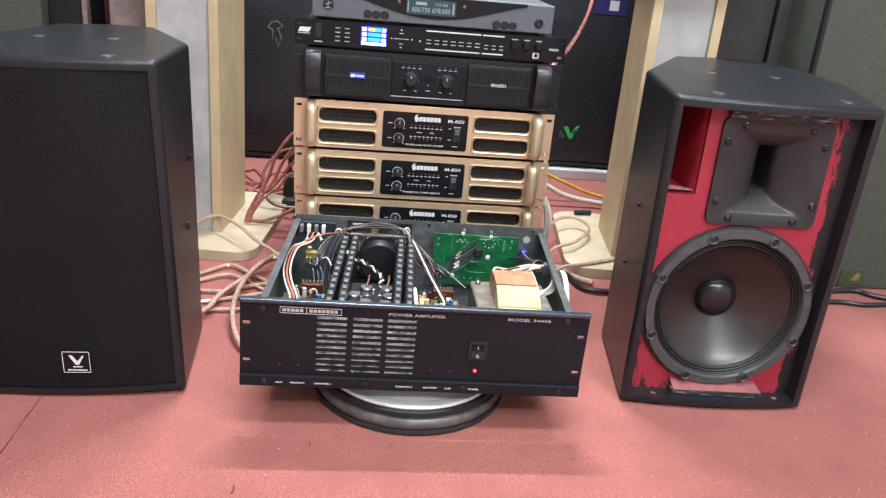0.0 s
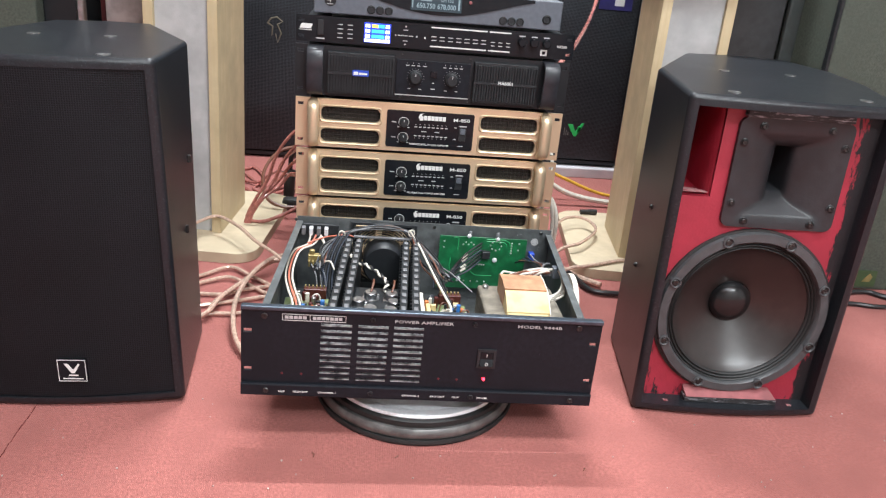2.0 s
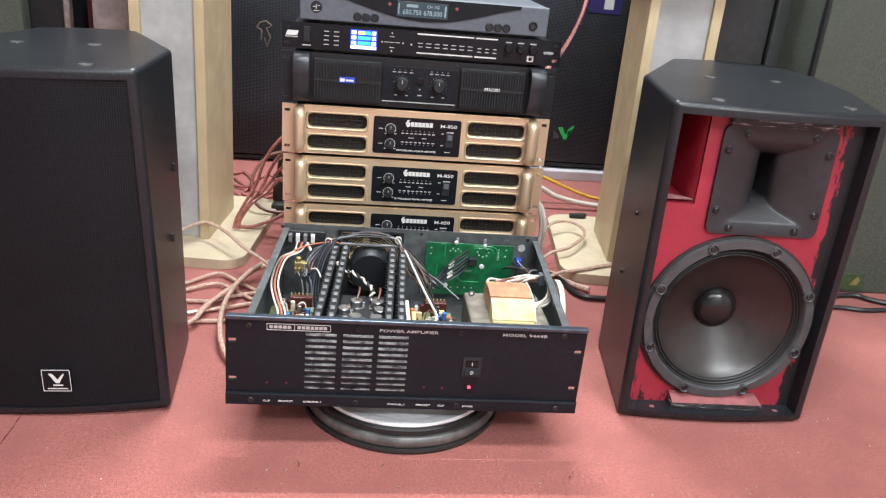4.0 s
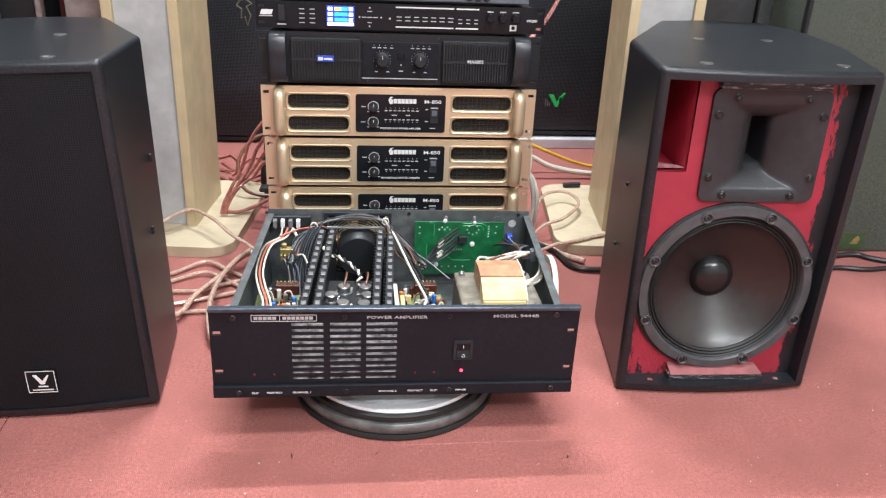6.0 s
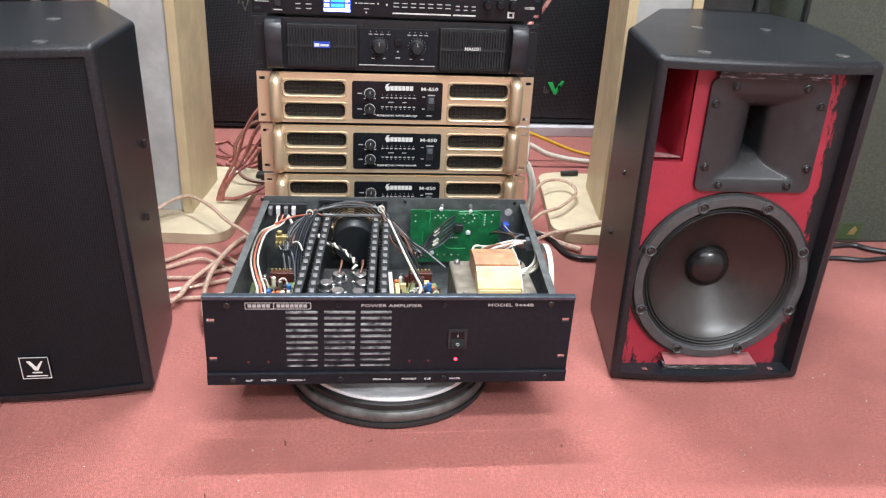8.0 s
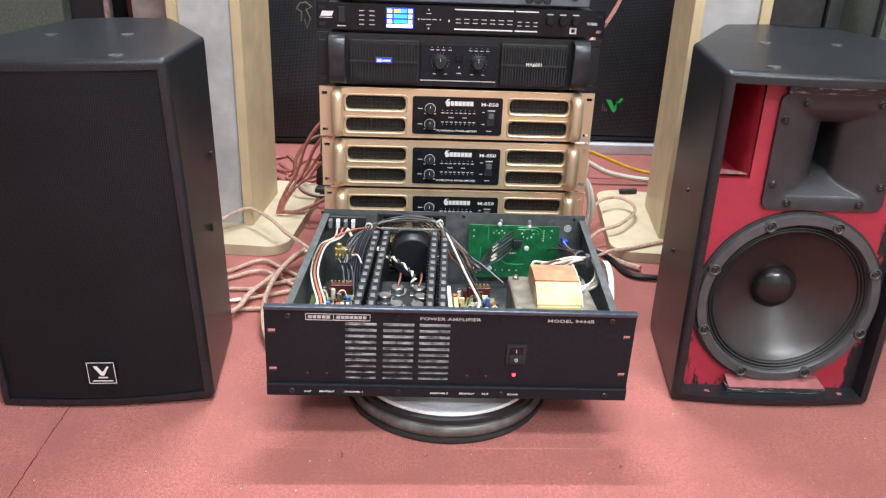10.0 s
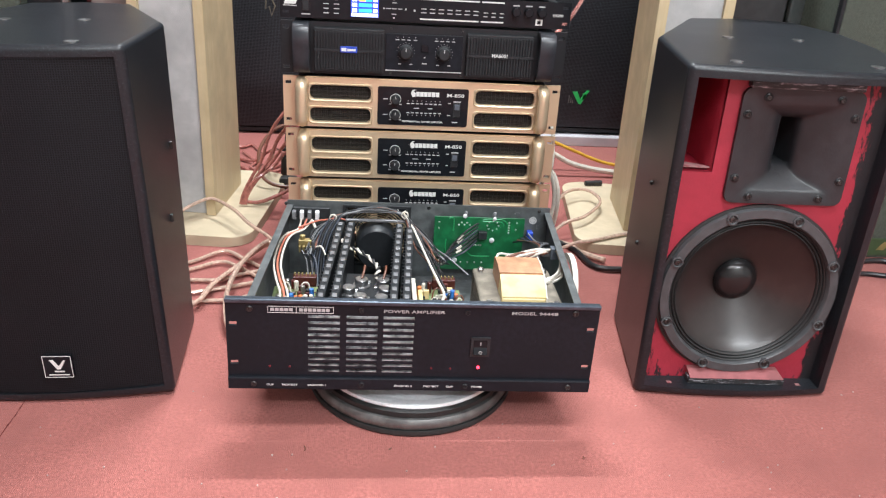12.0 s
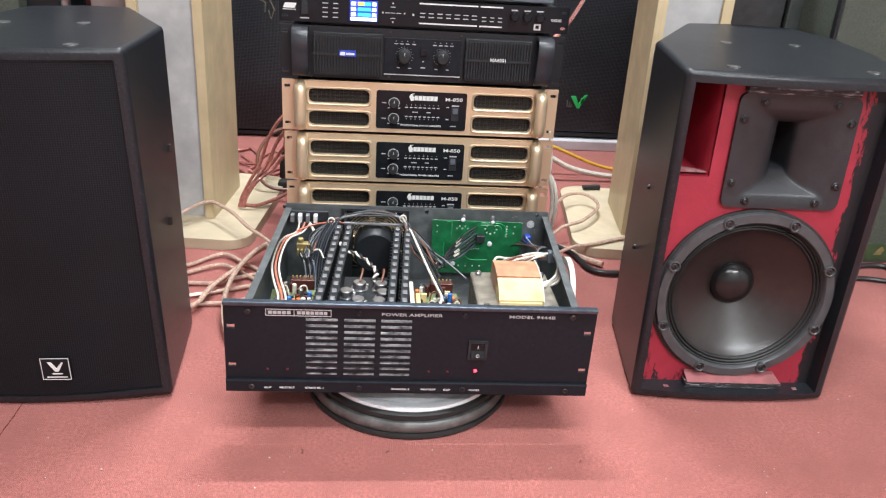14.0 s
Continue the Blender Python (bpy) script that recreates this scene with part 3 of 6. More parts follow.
def woofer(T, cx, y, cz, R):
    frame = part("woofer_frame", lathe([(R * 0.985, -0.004), (R, 0.0), (R, 0.006), (R * 0.99, 0.009), (R * 0.9, 0.0095), (R * 0.885, 0.007), (R * 0.875, 0.0)], (cx, y, cz), "y", 72), M_frame, T, "dark grey pressed frame", smooth=True)
    part("gasket", lathe([(R * 1.03, -0.002), (R * 1.03, 0.002), (R * 0.98, 0.003)], (cx, y, cz), "y", 72), M_rubber, T, smooth=True)
    s = [(R * 0.885, 0.004)]
    for k in range(3):
        for a in range(7):
            t = a / 6
            s.append((R * (0.885 - 0.033 * (k + t)), 0.0036 * math.sin(math.pi * t) - 0.001 * k))
    part("surround", lathe(s, (cx, y, cz), "y", 72), M_rubber, T, "black pleated surround", smooth=True)
    c = []
    for a in range(13):
        t = a / 12
        r = R * (0.786 - (0.786 - 0.25) * t)
        c.append((r, -0.003 - 0.041 * (t ** 0.80)))
    part("cone", lathe(c, (cx, y, cz), "y", 72), M_cone, T, "dark glossy paper cone", smooth=True)
    d = [(R * 0.258, -0.0425)]
    for a in range(9):
        t = a / 8
        d.append((max(R * 0.246 * math.cos(t * math.pi / 2), 1e-5), -0.043 + 0.018 * math.sin(t * math.pi / 2)))
    part("dust_cap", lathe(d, (cx, y, cz), "y", 48), M_cap, T, "shiny black dust cap", smooth=True)
    for k in range(8):
        a = radians(22.5 + 45 * k)
        x, z = cx + R * 0.945 * math.cos(a), cz + R * 0.945 * math.sin(a)
        bm = lathe([(0.0085, 0), (0.0085, 0.0115), (0.007, 0.012), (0.0055, 0.0095)], (x, y, z), "y", 14)
        part("screw_boss", bm, M_frame, T, smooth=True)
        screw(x, y - 0.009, z, 0.0045, T)


def horn(T, x0, x1, y, z0, z1):
    cx, cz = (x0 + x1) / 2, (z0 + z1) / 2
    mx0, mx1, mz0, mz1 = x0 + 0.020, x1 - 0.020, z0 + 0.017, z1 - 0.018
    bm = bmesh.new()
    out = rrect(x0, x1, z0, z1, 0.012, 4)
    face = [bm.verts.new((px, y - 0.006, pz)) for px, pz in out]
    back = [bm.verts.new((px, y, pz)) for px, pz in out]
    n = len(out)
    for i in range(n):
        bm.faces.new((face[i], face[(i + 1) % n], back[(i + 1) % n], back[i]))
    rings = []
    tw, th0, th1 = 0.0125, 0.3545, 0.4220
    stations = [(k / 10, 0.034 * k / 10) for k in range(11)] + [(1.0, 0.075)]
    for t, deep in stations:
        e = 1 - (1 - t) ** 2.2
        hw = (mx1 - mx0) / 2 * (1 - e) + tw * e
        b0, b1 = mz0 + (th0 - mz0) * t ** 0.9, mz1 + (th1 - mz1) * e
        yy = y - 0.006 + deep
        ring = []
        for i in range(n):
            sx = (out[i][0] - x0) / (x1 - x0)
            sz = (out[i][1] - z0) / (z1 - z0)
            ring.append(bm.verts.new((cx + (sx * 2 - 1) * hw, yy, b0 + sz * (b1 - b0))))
        rings.append(ring)
    for a, b in zip([face] + rings, rings):
        for i in range(n):
            bm.faces.new((a[i], a[(i + 1) % n], b[(i + 1) % n], b[i]))
    bm.faces.new(rings[-1])
    h = part("horn_flare", bm, M_hornplastic, T, "black moulded horn with a narrow upright throat", smooth=True)
    for x, z in ((x0 + 0.034, z1 - 0.012), (x1 - 0.034, z1 - 0.012), (x0 + 0.01, z1 - 0.036), (x1 - 0.01, z1 - 0.036), (x0 + 0.01, z0 + 0.036), (x1 - 0.01, z0 + 0.036), (x0 + 0.034, z0 + 0.01), (x1 - 0.034, z0 + 0.01)):
        part("screw_washer", lathe([(0.0062, 0), (0.0062, 0.0015), (0.005, 0.002)], (x, y - 0.006, z), "y", 14), M_hornplastic, T, smooth=True)
        screw(x, y - 0.0075, z, 0.004, T)


def holed(bm, x0, x1, z0, z1, cx, cz, r, y0, y1):
    """A rectangular piece of board with a round hole through it."""
    angles = sorted([2 * math.pi * i / 64 for i in range(64)] + [math.atan2(z - cz, x - cx) % (2 * math.pi) for x in (x0, x1) for z in (z0, z1)])
    rows = []
    for a in angles:
        c, s = math.cos(a), math.sin(a)
        k = min(((x1 if c > 0 else x0) - cx) / c if abs(c) > 1e-6 else 9, ((z1 if s > 0 else z0) - cz) / s if abs(s) > 1e-6 else 9)
        rows.append([bm.verts.new(p) for p in ((cx + r * c, y0, cz + r * s), (cx + k * c, y0, cz + k * s), (cx + k * c, y1, cz + k * s), (cx + r * c, y1, cz + r * s))])
    for a, b in zip(rows, rows[1:] + rows[:1]):
        for i in range(4):
            k = (i + 1) % 4
            bm.faces.new((a[i], b[i], b[k], a[k]))


def red_loudspeaker():
    T = thing("loudspeaker", (0.53, 1.035, 0), "black two-way loudspeaker without grille, worn red front board", "loudspeaker", "pair of black loudspeakers")
    poly = [(0.382, 1.035), (0.413, 1.262), (0.534, 1.486), (0.632, 1.512), (0.728, 1.492), (0.752, 1.372), (0.738, 1.235), (0.681, 1.035)]
    top = 0.496
    cabinet_shell(T, poly, top, (0.014, 0.013, 0.016, 0.013), 0.032, 0.011)
    yb = 1.059
    # the board, with a notch for the port at its upper corner
    bm = pierced(0.392, 0.674, 0.299, 0.486, yb, yb + 0.016, [(0.392, 0.4465, 0.346, 0.486), (0.482, 0.622, 0.316, 0.454)])
    holed(bm, 0.392, 0.674, 0.010, 0.299, 0.534, 0.166, 0.1265, yb, yb + 0.016)
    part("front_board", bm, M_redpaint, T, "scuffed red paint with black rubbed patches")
    # port: a deep recess whose inner side rounds off from the board
    bm = bmesh.new()
    px0, px1, pz0, pz1 = 0.394, 0.4465, 0.346, 0.484
    side = [(px1, yb), (px1 - 0.002, yb + 0.003), (px1 - 0.006, yb + 0.010), (px1 - 0.008, yb + 0.040), (px1 - 0.012, yb + 0.080), (px0 + 0.018, yb + 0.080), (px0 + 0.002, yb)]
    lo = [bm.verts.new((x, y, pz0 + 0.001 + 0.10 * (y - yb))) for x, y in side]
    hi = [bm.verts.new((x, y, pz1)) for x, y in side]
    for i in range(len(side) - 1):
        bm.faces.new((lo[i], lo[i + 1], hi[i + 1], hi[i]))
    bm.faces.new(lo)
    bm.faces.new(hi)
    part("port", bm, M_redplain, T, "deep red port recess with a rounded inner side", smooth=True)
    bm = prism([(px0 + 0.001, yb + 0.001), (px1 - 0.002, yb + 0.001), (px1 - 0.008, yb + 0.012), (px0 + 0.022, yb + 0.022), (px0 + 0.006, yb + 0.046)], pz0 + 0.0055, pz0 + 0.0068)
    part("port_lip", bm, M_scuff, T, "pale scuffed port edge")
    horn(T, 0.469, 0.638, yb, 0.305, 0.466)
    woofer(T, 0.534, yb - 0.002, 0.166, 0.1325)
    part("grille_strip", box(0.474, 0.630, 1.046, 1.0585, 0.467, 0.477, 0.0015), M_glue, T, "rough glue-marked black strip")
    part("grille_rail", box(0.466, 0.616, 1.040, 1.0585, 0.0165, 0.0265, 0.0015), M_glue, T, "glue-marked black rail")
    bm = bmesh.new()
    vs = [bm.verts.new(q) for q in ((0.468, 1.039, 0.0270), (0.614, 1.039, 0.0270), (0.606, 1.0575, 0.0385), (0.466, 1.0575, 0.0385), (0.468, 1.0575, 0.0270), (0.614, 1.0575, 0.0270))]
    for f in ((0, 1, 2, 3), (0, 3, 4), (1, 5, 2), (4, 3, 2, 5), (0, 4, 5, 1)):
        bm.faces.new([vs[i] for i in f])
    part("badge_strip", bm, M_pinkfoam, T, "faded pinkish red strip")
    for x in (0.434, 0.636):
        part("paint_chip", box(x, x + 0.007, 1.040, 1.046, 0.0165, 0.0172), M_scuff, T, "chipped paint on the recess floor")
    top_fittings(T, [(0.529, 1.274), (0.644, 1.279), (0.456, 1.066), (0.654, 1.074)], top)
    for x, y, z in ((0.397, 1.14, 0.30), (0.40, 1.17, 0.19)):
        part("side_screw", lathe([(0.004, 0), (0.003, 0.003), (0.00001, 0.003)], (x, y, z), "y", 10), M_darksteel, T)
    # turned a little towards the amplifier and raked back
    for ob in T.children:
        for v in ob.data.vertices:
            v.co.y += -0.026 * v.co.x + 0.020 * v.co.z
            # the shell widens a little towards its top
            if ob.name.startswith(("cabinet", "front_board")):
                v.co.x += 0.085 * v.co.z * max(0.0, v.co.x + 0.148)


def grille_loudspeaker():
    T = thing("loudspeaker", (-0.455, 1.035, 0), "black loudspeaker with perforated grille and small square badge", "loudspeaker", "pair of black loudspeakers")
    poly = [(-0.600, 1.022), (-0.612, 1.26), (-0.582, 1.44), (-0.50, 1.465), (-0.422, 1.455), (-0.321, 1.245), (-0.305, 1.038)]
    top = 0.490
    cabinet_shell(T, poly, top, (0.013, 0.013, 0.014, 0.013), 0.02, 0.010)
    bm = bmesh.new()
    x0, x1, z0, z1, ya, yb = -0.586, -0.3185, 0.018, 0.476, 1.026, 1.040
    nx, nz = 24, 2
    rows = []
    for j in range(nz + 1):
        rows.append([bm.verts.new((x0 + (x1 - x0) * i / nx, ya + (yb - ya) * i / nx - 0.012 * math.sin(math.pi * i / nx), z0 + (z1 - z0) * j / nz)) for i in range(nx + 1)])
    for j in range(nz):
        for i in range(nx):
            bm.faces.new((rows[j][i], rows[j][i + 1], rows[j + 1][i + 1], rows[j + 1][i]))
    ext = bmesh.ops.extrude_face_region(bm, geom=bm.faces[:])
    bmesh.ops.translate(bm, verts=[v for v in ext["geom"] if isinstance(v, bmesh.types.BMVert)], vec=(0, 0.004, 0))
    part("grille", bm, M_grille, T, "black perforated steel grille", smooth=True)
    # square badge with an outlined V shape
    def yf(x):
        return ya + (yb - ya) * (x - x0) / (x1 - x0) - 0.0165
    bx0, bx1, bz0, bz1 = -0.4685, -0.4305, 0.0450, 0.0785
    badge = part("badge", box(bx0, bx1, yf(bx0), yf(bx0) + 0.008, bz0, bz1, 0.0005), M_gloss, T, "black badge with a pale outline and a V shape")
    y = yf(bx0)
    t = 0.0009
    bars([(bx0, bx1, bz1 - t, bz1), (bx0, bx1, bz0, bz0 + t), (bx0, bx0 + t, bz0, bz1), (bx1 - t, bx1, bz0, bz1), (bx0 + 0.006, bx1 - 0.005, bz0 + 0.0035, bz0 + 0.005), (bx0 + 0.014, bx0 + 0.027, bz0 + 0.0085, bz0 + 0.0105)], y, badge, M_white, "badge_outline")
    bm = plate([(bx0 + 0.009, bz1 - 0.006), (bx0 + 0.014, bz1 - 0.006), (bx0 + 0.0205, bz0 + 0.018), (bx0 + 0.028, bz1 - 0.006), (bx0 + 0.030, bz1 - 0.007), (bx0 + 0.0225, bz0 + 0.013), (bx0 + 0.018, bz0 + 0.013)], y - 0.0006, y)
    part("badge_mark", bm, M_white, badge)
    top_fittings(T, [(-0.535, 1.236), (-0.430, 1.244), (-0.374, 1.054)], top)
    for y, z in ((1.20, 0.315), (1.165, 0.215)):
        part("side_screw", box(-0.3185, -0.3135, y, y + 0.005, z, z + 0.012, 0.001), M_darksteel, T)
    # the front's edge by the amplifier slants in towards the top
    for ob in list(T.children) + list(badge.children):
        for v in ob.data.vertices:
            near = max(0.0, min(1.0, 1.0 - (v.co.y - 0.003) / 0.207))
            v.co.x -= 0.085 * v.co.z * near * max(0.0, v.co.x + 0.157)
    # it leans back a little on the soft carpet
    T.location = (-0.4425, 1.024, -0.001)
    T.rotation_euler = (radians(-1.2), radians(-1.35), 0)


red_loudspeaker()
grille_loudspeaker()


# ---- round stand under the open amplifier ----
def round_stand():
    cx, cy = 0.045, 1.084
    T = thing("round_stand", (cx, cy, 0), "low round stand, black rubber rim, bright aluminium disc", "stand")
    c = (cx, cy, 0)
    part("base_ring", lathe([(0.130, 0.0), (0.150, 0.0), (0.1525, 0.004), (0.1515, 0.009), (0.13, 0.010)], c, "z", 128), M_rubber, T, "black rubber base ring", smooth=True)
    part("rim_band", lathe([(0.13, 0.010), (0.1485, 0.0101), (0.1500, 0.013), (0.1492, 0.020), (0.146, 0.024), (0.13, 0.0255)], c, "z", 128), M_rim, T, "worn grey metal rim", smooth=True)
    part("bearing", lathe([(0.1, 0.0256), (0.1425, 0.0256), (0.1425, 0.033), (0.139, 0.035), (0.1, 0.035)], c, "z", 128), M_rubber, T, "dark middle ring", smooth=True)
    part("disc", lathe([(0.1, 0.0345), (0.136, 0.0345), (0.1375, 0.037), (0.136, 0.0405), (0.128, 0.0412), (0.122, 0.0395), (0.117, 0.0395), (0.113, 0.042), (0.00001, 0.042)], c, "z", 128), M_alu, T, "bright turned aluminium disc", smooth=True)


round_stand()


# ---- open power amplifier ----
AX0, AX1, AZ0, AZ1, AY = -0.2013, 0.2813, 0.0675, 0.2000, 0.950


def au(u):
    return AX0 + (u - 0.045 * u * (1 - u)) * (AX1 - AX0)


def av(v):
    return AZ1 - v * (AZ1 - AZ0)


def open_amplifier():
    T = thing("power_amplifier", (0.04, 0.95, 0.0675), "open black rack amplifier, lid off, wires and transformer showing", "amplifier")
    holes = []
    for u0, u1 in ((0.222, 0.308), (0.326, 0.410), (0.425, 0.508)):
        for k in range(10):
            zc = av(0.19 + k * 0.0675)
            holes.append((au(u0), au(u1), zc - 0.0021, zc + 0.0021))
    for u in (0.0185, 0.9825):
        for v in (0.284, 0.716):
            holes.append((au(u) - 0.0052, au(u) + 0.0052, av(v) - 0.0032, av(v) + 0.0032))
    panel = part("front_panel", pierced(AX0, AX1, av(0.865), AZ1 - 0.006, AY, AY + 0.005, holes), M_panel, T, "black anodised rack panel with ventilation slots")
    part("top_rail", box(AX0, AX1, AY - 0.0045, AY + 0.006, AZ1 - 0.0058, AZ1, 0.0014), M_rail, panel, "rounded upper lip, bluish sheen put into its colour")
    part("lower_rail", plate([(AX0, AZ0), (AX1, AZ0), (AX1, av(0.868)), (AX0, av(0.868))], AY - 0.0055, AY + 0.004, None, 0.0015), M_panel, panel, "raised lower strip")
    # bevelled slot edges catch the light
    bm = bmesh.new()
    for h in holes[:30]:
        box(h[0], h[1], AY + 0.0004, AY + 0.0048, h[2] - 0.0001, h[2] + 0.0010, bm=bm)
    part("slot_edge", bm, M_bareedge, panel, "bare metal lower edges of the slots")
    for u, v in ((0.065, 0.115), (0.936, 0.10)):
        screw(au(u), AY, av(v), 0.0042, panel)
    for u in (0.365, 0.648):
        screw(au(u), AY, av(0.11), 0.0036, panel, material=M_blackmetal)
    for u in (0.072, 0.37, 0.656, 0.94):
        screw(au(u), AY - 0.0055, av(0.935), 0.0038, panel, material=M_darksteel if u in (0.072, 0.94) else M_blackmetal)
    # maker's plate as plain outline and strokes
    x0, x1, z0, z1 = au(0.114), au(0.291), av(0.155), av(0.083)
    xm, t = x0 + (x1 - x0) * 0.43, 0.0007
    bars([(x0, x1, z1 - t, z1), (x0, x1, z0, z0 + t), (x0, x0 + t, z0, z1), (x1 - t, x1, z0, z1), (xm, xm + t, z0, z1)], AY, panel, M_white, "maker_outline")
    for a, b, n in ((x0 + 0.0035, xm - 0.003, 5), (xm + 0.004, x1 - 0.004, 7)):
        w = (b - a) / n
        bars([(a + k * w, a + k * w + w * 0.8, z0 + 0.0026, z1 - 0.0026) for k in range(n)], AY, panel, M_greyprint, "maker_mark")
    letters("POWER AMPLIFIER", au(0.507), AY, av(0.118), 0.0044, panel, M_greyprint, au(0.589) - au(0.426), bold=0.012)
    letters("MODEL 9444B", au(0.828), AY, av(0.112), 0.0044, panel, M_greyprint, au(0.889) - au(0.766), bold=0.012)
    yl = AY - 0.0055
    for s, u, w in (("CLIP", 0.117, 0.0095), ("PROTECT", 0.171, 0.020), ("CHANNEL 1", 0.247, 0.024), ("CHANNEL 2", 0.485, 0.024), ("PROTECT", 0.562, 0.020), ("CLIP", 0.613, 0.0095), ("POWER", 0.689, 0.0145)):
        letters(s, au(u), yl, av(0.945), 0.0026, panel, M_white, w)
    # rocker switch
    sx0, sx1, sz0, sz1 = au(0.664), au(0.716), av(0.60), av(0.385)
    sw = part("power_switch", pierced(sx0, sx1, sz0, sz1, AY - 0.003, AY, [(sx0 + 0.0035, sx1 - 0.0035, sz0 + 0.0035, sz1 - 0.0035)]), M_blackplastic, panel, "black rocker switch")
    bm = bmesh.new()
    xa, xb, za, zb = sx0 + 0.004, sx1 - 0.004, sz0 + 0.004, sz1 - 0.004
    zm = (za + zb) / 2
    vs = [bm.verts.new(p) for x in (xa, xb) for p in ((x, AY + 0.002, za), (x, AY - 0.0065, za + 0.001), (x, AY - 0.0025, zm), (x, AY - 0.0035, zb), (x, AY + 0.002, zb))]
    bm.faces.new(vs[:5]), bm.faces.new(vs[5:])
    for i in range(5):
        k = (i + 1) % 5
        bm.faces.new((vs[i], vs[k], vs[5 + k], vs[5 + i]))
    part("rocker", bm, M_gloss, sw)
    xc = (xa + xb) / 2
    bars([(xc - 0.0004, xc + 0.0004, zm + 0.0035, zm + 0.0085)], AY - 0.0036, sw, M_white, "on_mark")
    part("off_mark", lathe([(0.0022, 0), (0.0022, 0.0005), (0.0017, 0.0005), (0.0017, 0.0)], (xc, AY - 0.0056, zm - 0.0062), "y", 20), M_white, sw)
    part("power_light", lathe([(0.0021, 0), (0.0021, 0.0013), (0.0013, 0.0025), (0.00001, 0.0028)], (au(0.689), AY, av(0.735)), "y", 16), M_led, panel, "glowing red indicator", smooth=True)
    for u in (0.116, 0.171, 0.561, 0.613):
        part("indicator", lathe([(0.0016, 0), (0.0016, 0.0008), (0.00001, 0.0015)], (au(u), AY, av(0.755)), "y", 12), M_reddim, panel, "unlit red indicator", smooth=True)
    # Added bright plate, sloped up to catch light so the slots look lit.
    back_plate = part("air_duct", strap([(AY + 0.008, AZ0 + 0.006), (AY + 0.012, AZ0 + 0.02), (AY + 0.034, AZ1 - 0.022)], au(0.215), au(0.515), 0.0015), M_alu, T, "added bright aluminium plate sloped behind the slots")
    for k in range(15):
        x = au(0.224 + 0.0196 * k)
        part("duct_fin", prism([(x, AY + 0.009), (x + 0.0012, AY + 0.009), (x + 0.0012, AY + 0.030), (x, AY + 0.030)], AZ0 + 0.03, AZ1 - 0.03), M_darksteel, back_plate)
    for x in (-0.06, 0.15):
        for y in (1.03, 1.15):
            part("foot", lathe([(0.00001, 0.0425), (0.011, 0.0425), (0.013, 0.0675)], (x, y, 0), "z", 16), M_rubber, T)
    # chassis tray
    yb = 1.288
    L, R = -0.176, 0.258
    SH = 0.018
    th = 0.0015

    def wall(pts, z0, z1):
        part("side_wall", prism(pts, z0, z1), M_galv, T, "dark grey painted steel")

    wall([(L, AY + 0.007), (L + th, AY + 0.007), (L + SH + th, yb), (L + SH, yb)], AZ0 + 0.002, AZ1 - 0.004)
    wall([(R - th, AY + 0.007), (R, AY + 0.007), (R + SH + 0.004, yb), (R + SH + 0.004 - th, yb)], AZ0 + 0.002, AZ1 - 0.004)
    for a in (L, R - 0.010):
        s = 0 if a == L else 0.004
        bm = bmesh.new()
        prism([(a + (th if a == L else 0), AY + 0.008), (a + 0.010 - (0 if a == L else th), AY + 0.008), (a + SH + s + 0.010 - (0 if a == L else th), yb - 0.002), (a + SH + s + (th if a == L else 0), yb - 0.002)], AZ1 - 0.0056, AZ1 - 0.0042, bm)
        part("folded_edge", bm, M_galv, T)
    # back wall with the round fan opening
    fcx, fcz = -0.011, 0.146
    part("back_wall", pierced(L + SH, R + SH + 0.004, AZ0 + 0.002, AZ1 + 0.003, yb, yb + th, [(fcx - 0.048, fcx + 0.048, fcz - 0.048, fcz + 0.048)]), M_galv, T, "dark grey painted steel")
    part("bottom_plate", prism([(L, AY + 0.007), (R, AY + 0.007), (R + SH + 0.004, yb), (L + SH, yb)], AZ0, AZ0 + 0.002), M_galv, T)
    # fan
    fan = part("fan_frame", pierced(fcx - 0.056, fcx + 0.056, fcz - 0.056, fcz + 0.053, yb - 0.006, yb - 0.001, [(fcx - 0.051, fcx + 0.051, fcz - 0.051, fcz + 0.049)]), M_blackplastic, T, "black fan frame")
    part("fan_hub", lathe([(0.0345, 0.0), (0.0345, 0.044), (0.032, 0.047), (0.00001, 0.047)], (fcx + 0.001, yb - 0.008, fcz - 0.004), "y", 40), M_blackmetal, fan, "black fan motor", smooth=True)
    part("fan_ring", lathe([(0.0545, 0.0), (0.0545, 0.008), (0.054, 0.009), (0.052, 0.008), (0.052, 0.0)], (fcx, yb - 0.004, fcz), "y", 48), M_blackplastic, fan, smooth=True)
    bm = bmesh.new()
    for k in range(5):
        r = 0.0335 + 0.0045 * k
        pts = [(fcx + r * math.cos(2 * math.pi * i / 28), yb - 0.008 - 0.001 * k, fcz + r * math.sin(2 * math.pi * i / 28)) for i in range(29)]
        cord(pts, 0.0011, bm, 5, 1)
    for k in range(8):
        c_, s_ = math.cos(math.pi * (k + 0.5) / 4), math.sin(math.pi * (k + 0.5) / 4)
        cord([(fcx + 0.032 * c_, yb - 0.010, fcz + 0.032 * s_), (fcx + 0.053 * c_, yb - 0.014, fcz + 0.053 * s_)], 0.0012, bm, 5, 1)
    part("fan_guard", bm, M_fanguard, fan, "brassy wire guard")
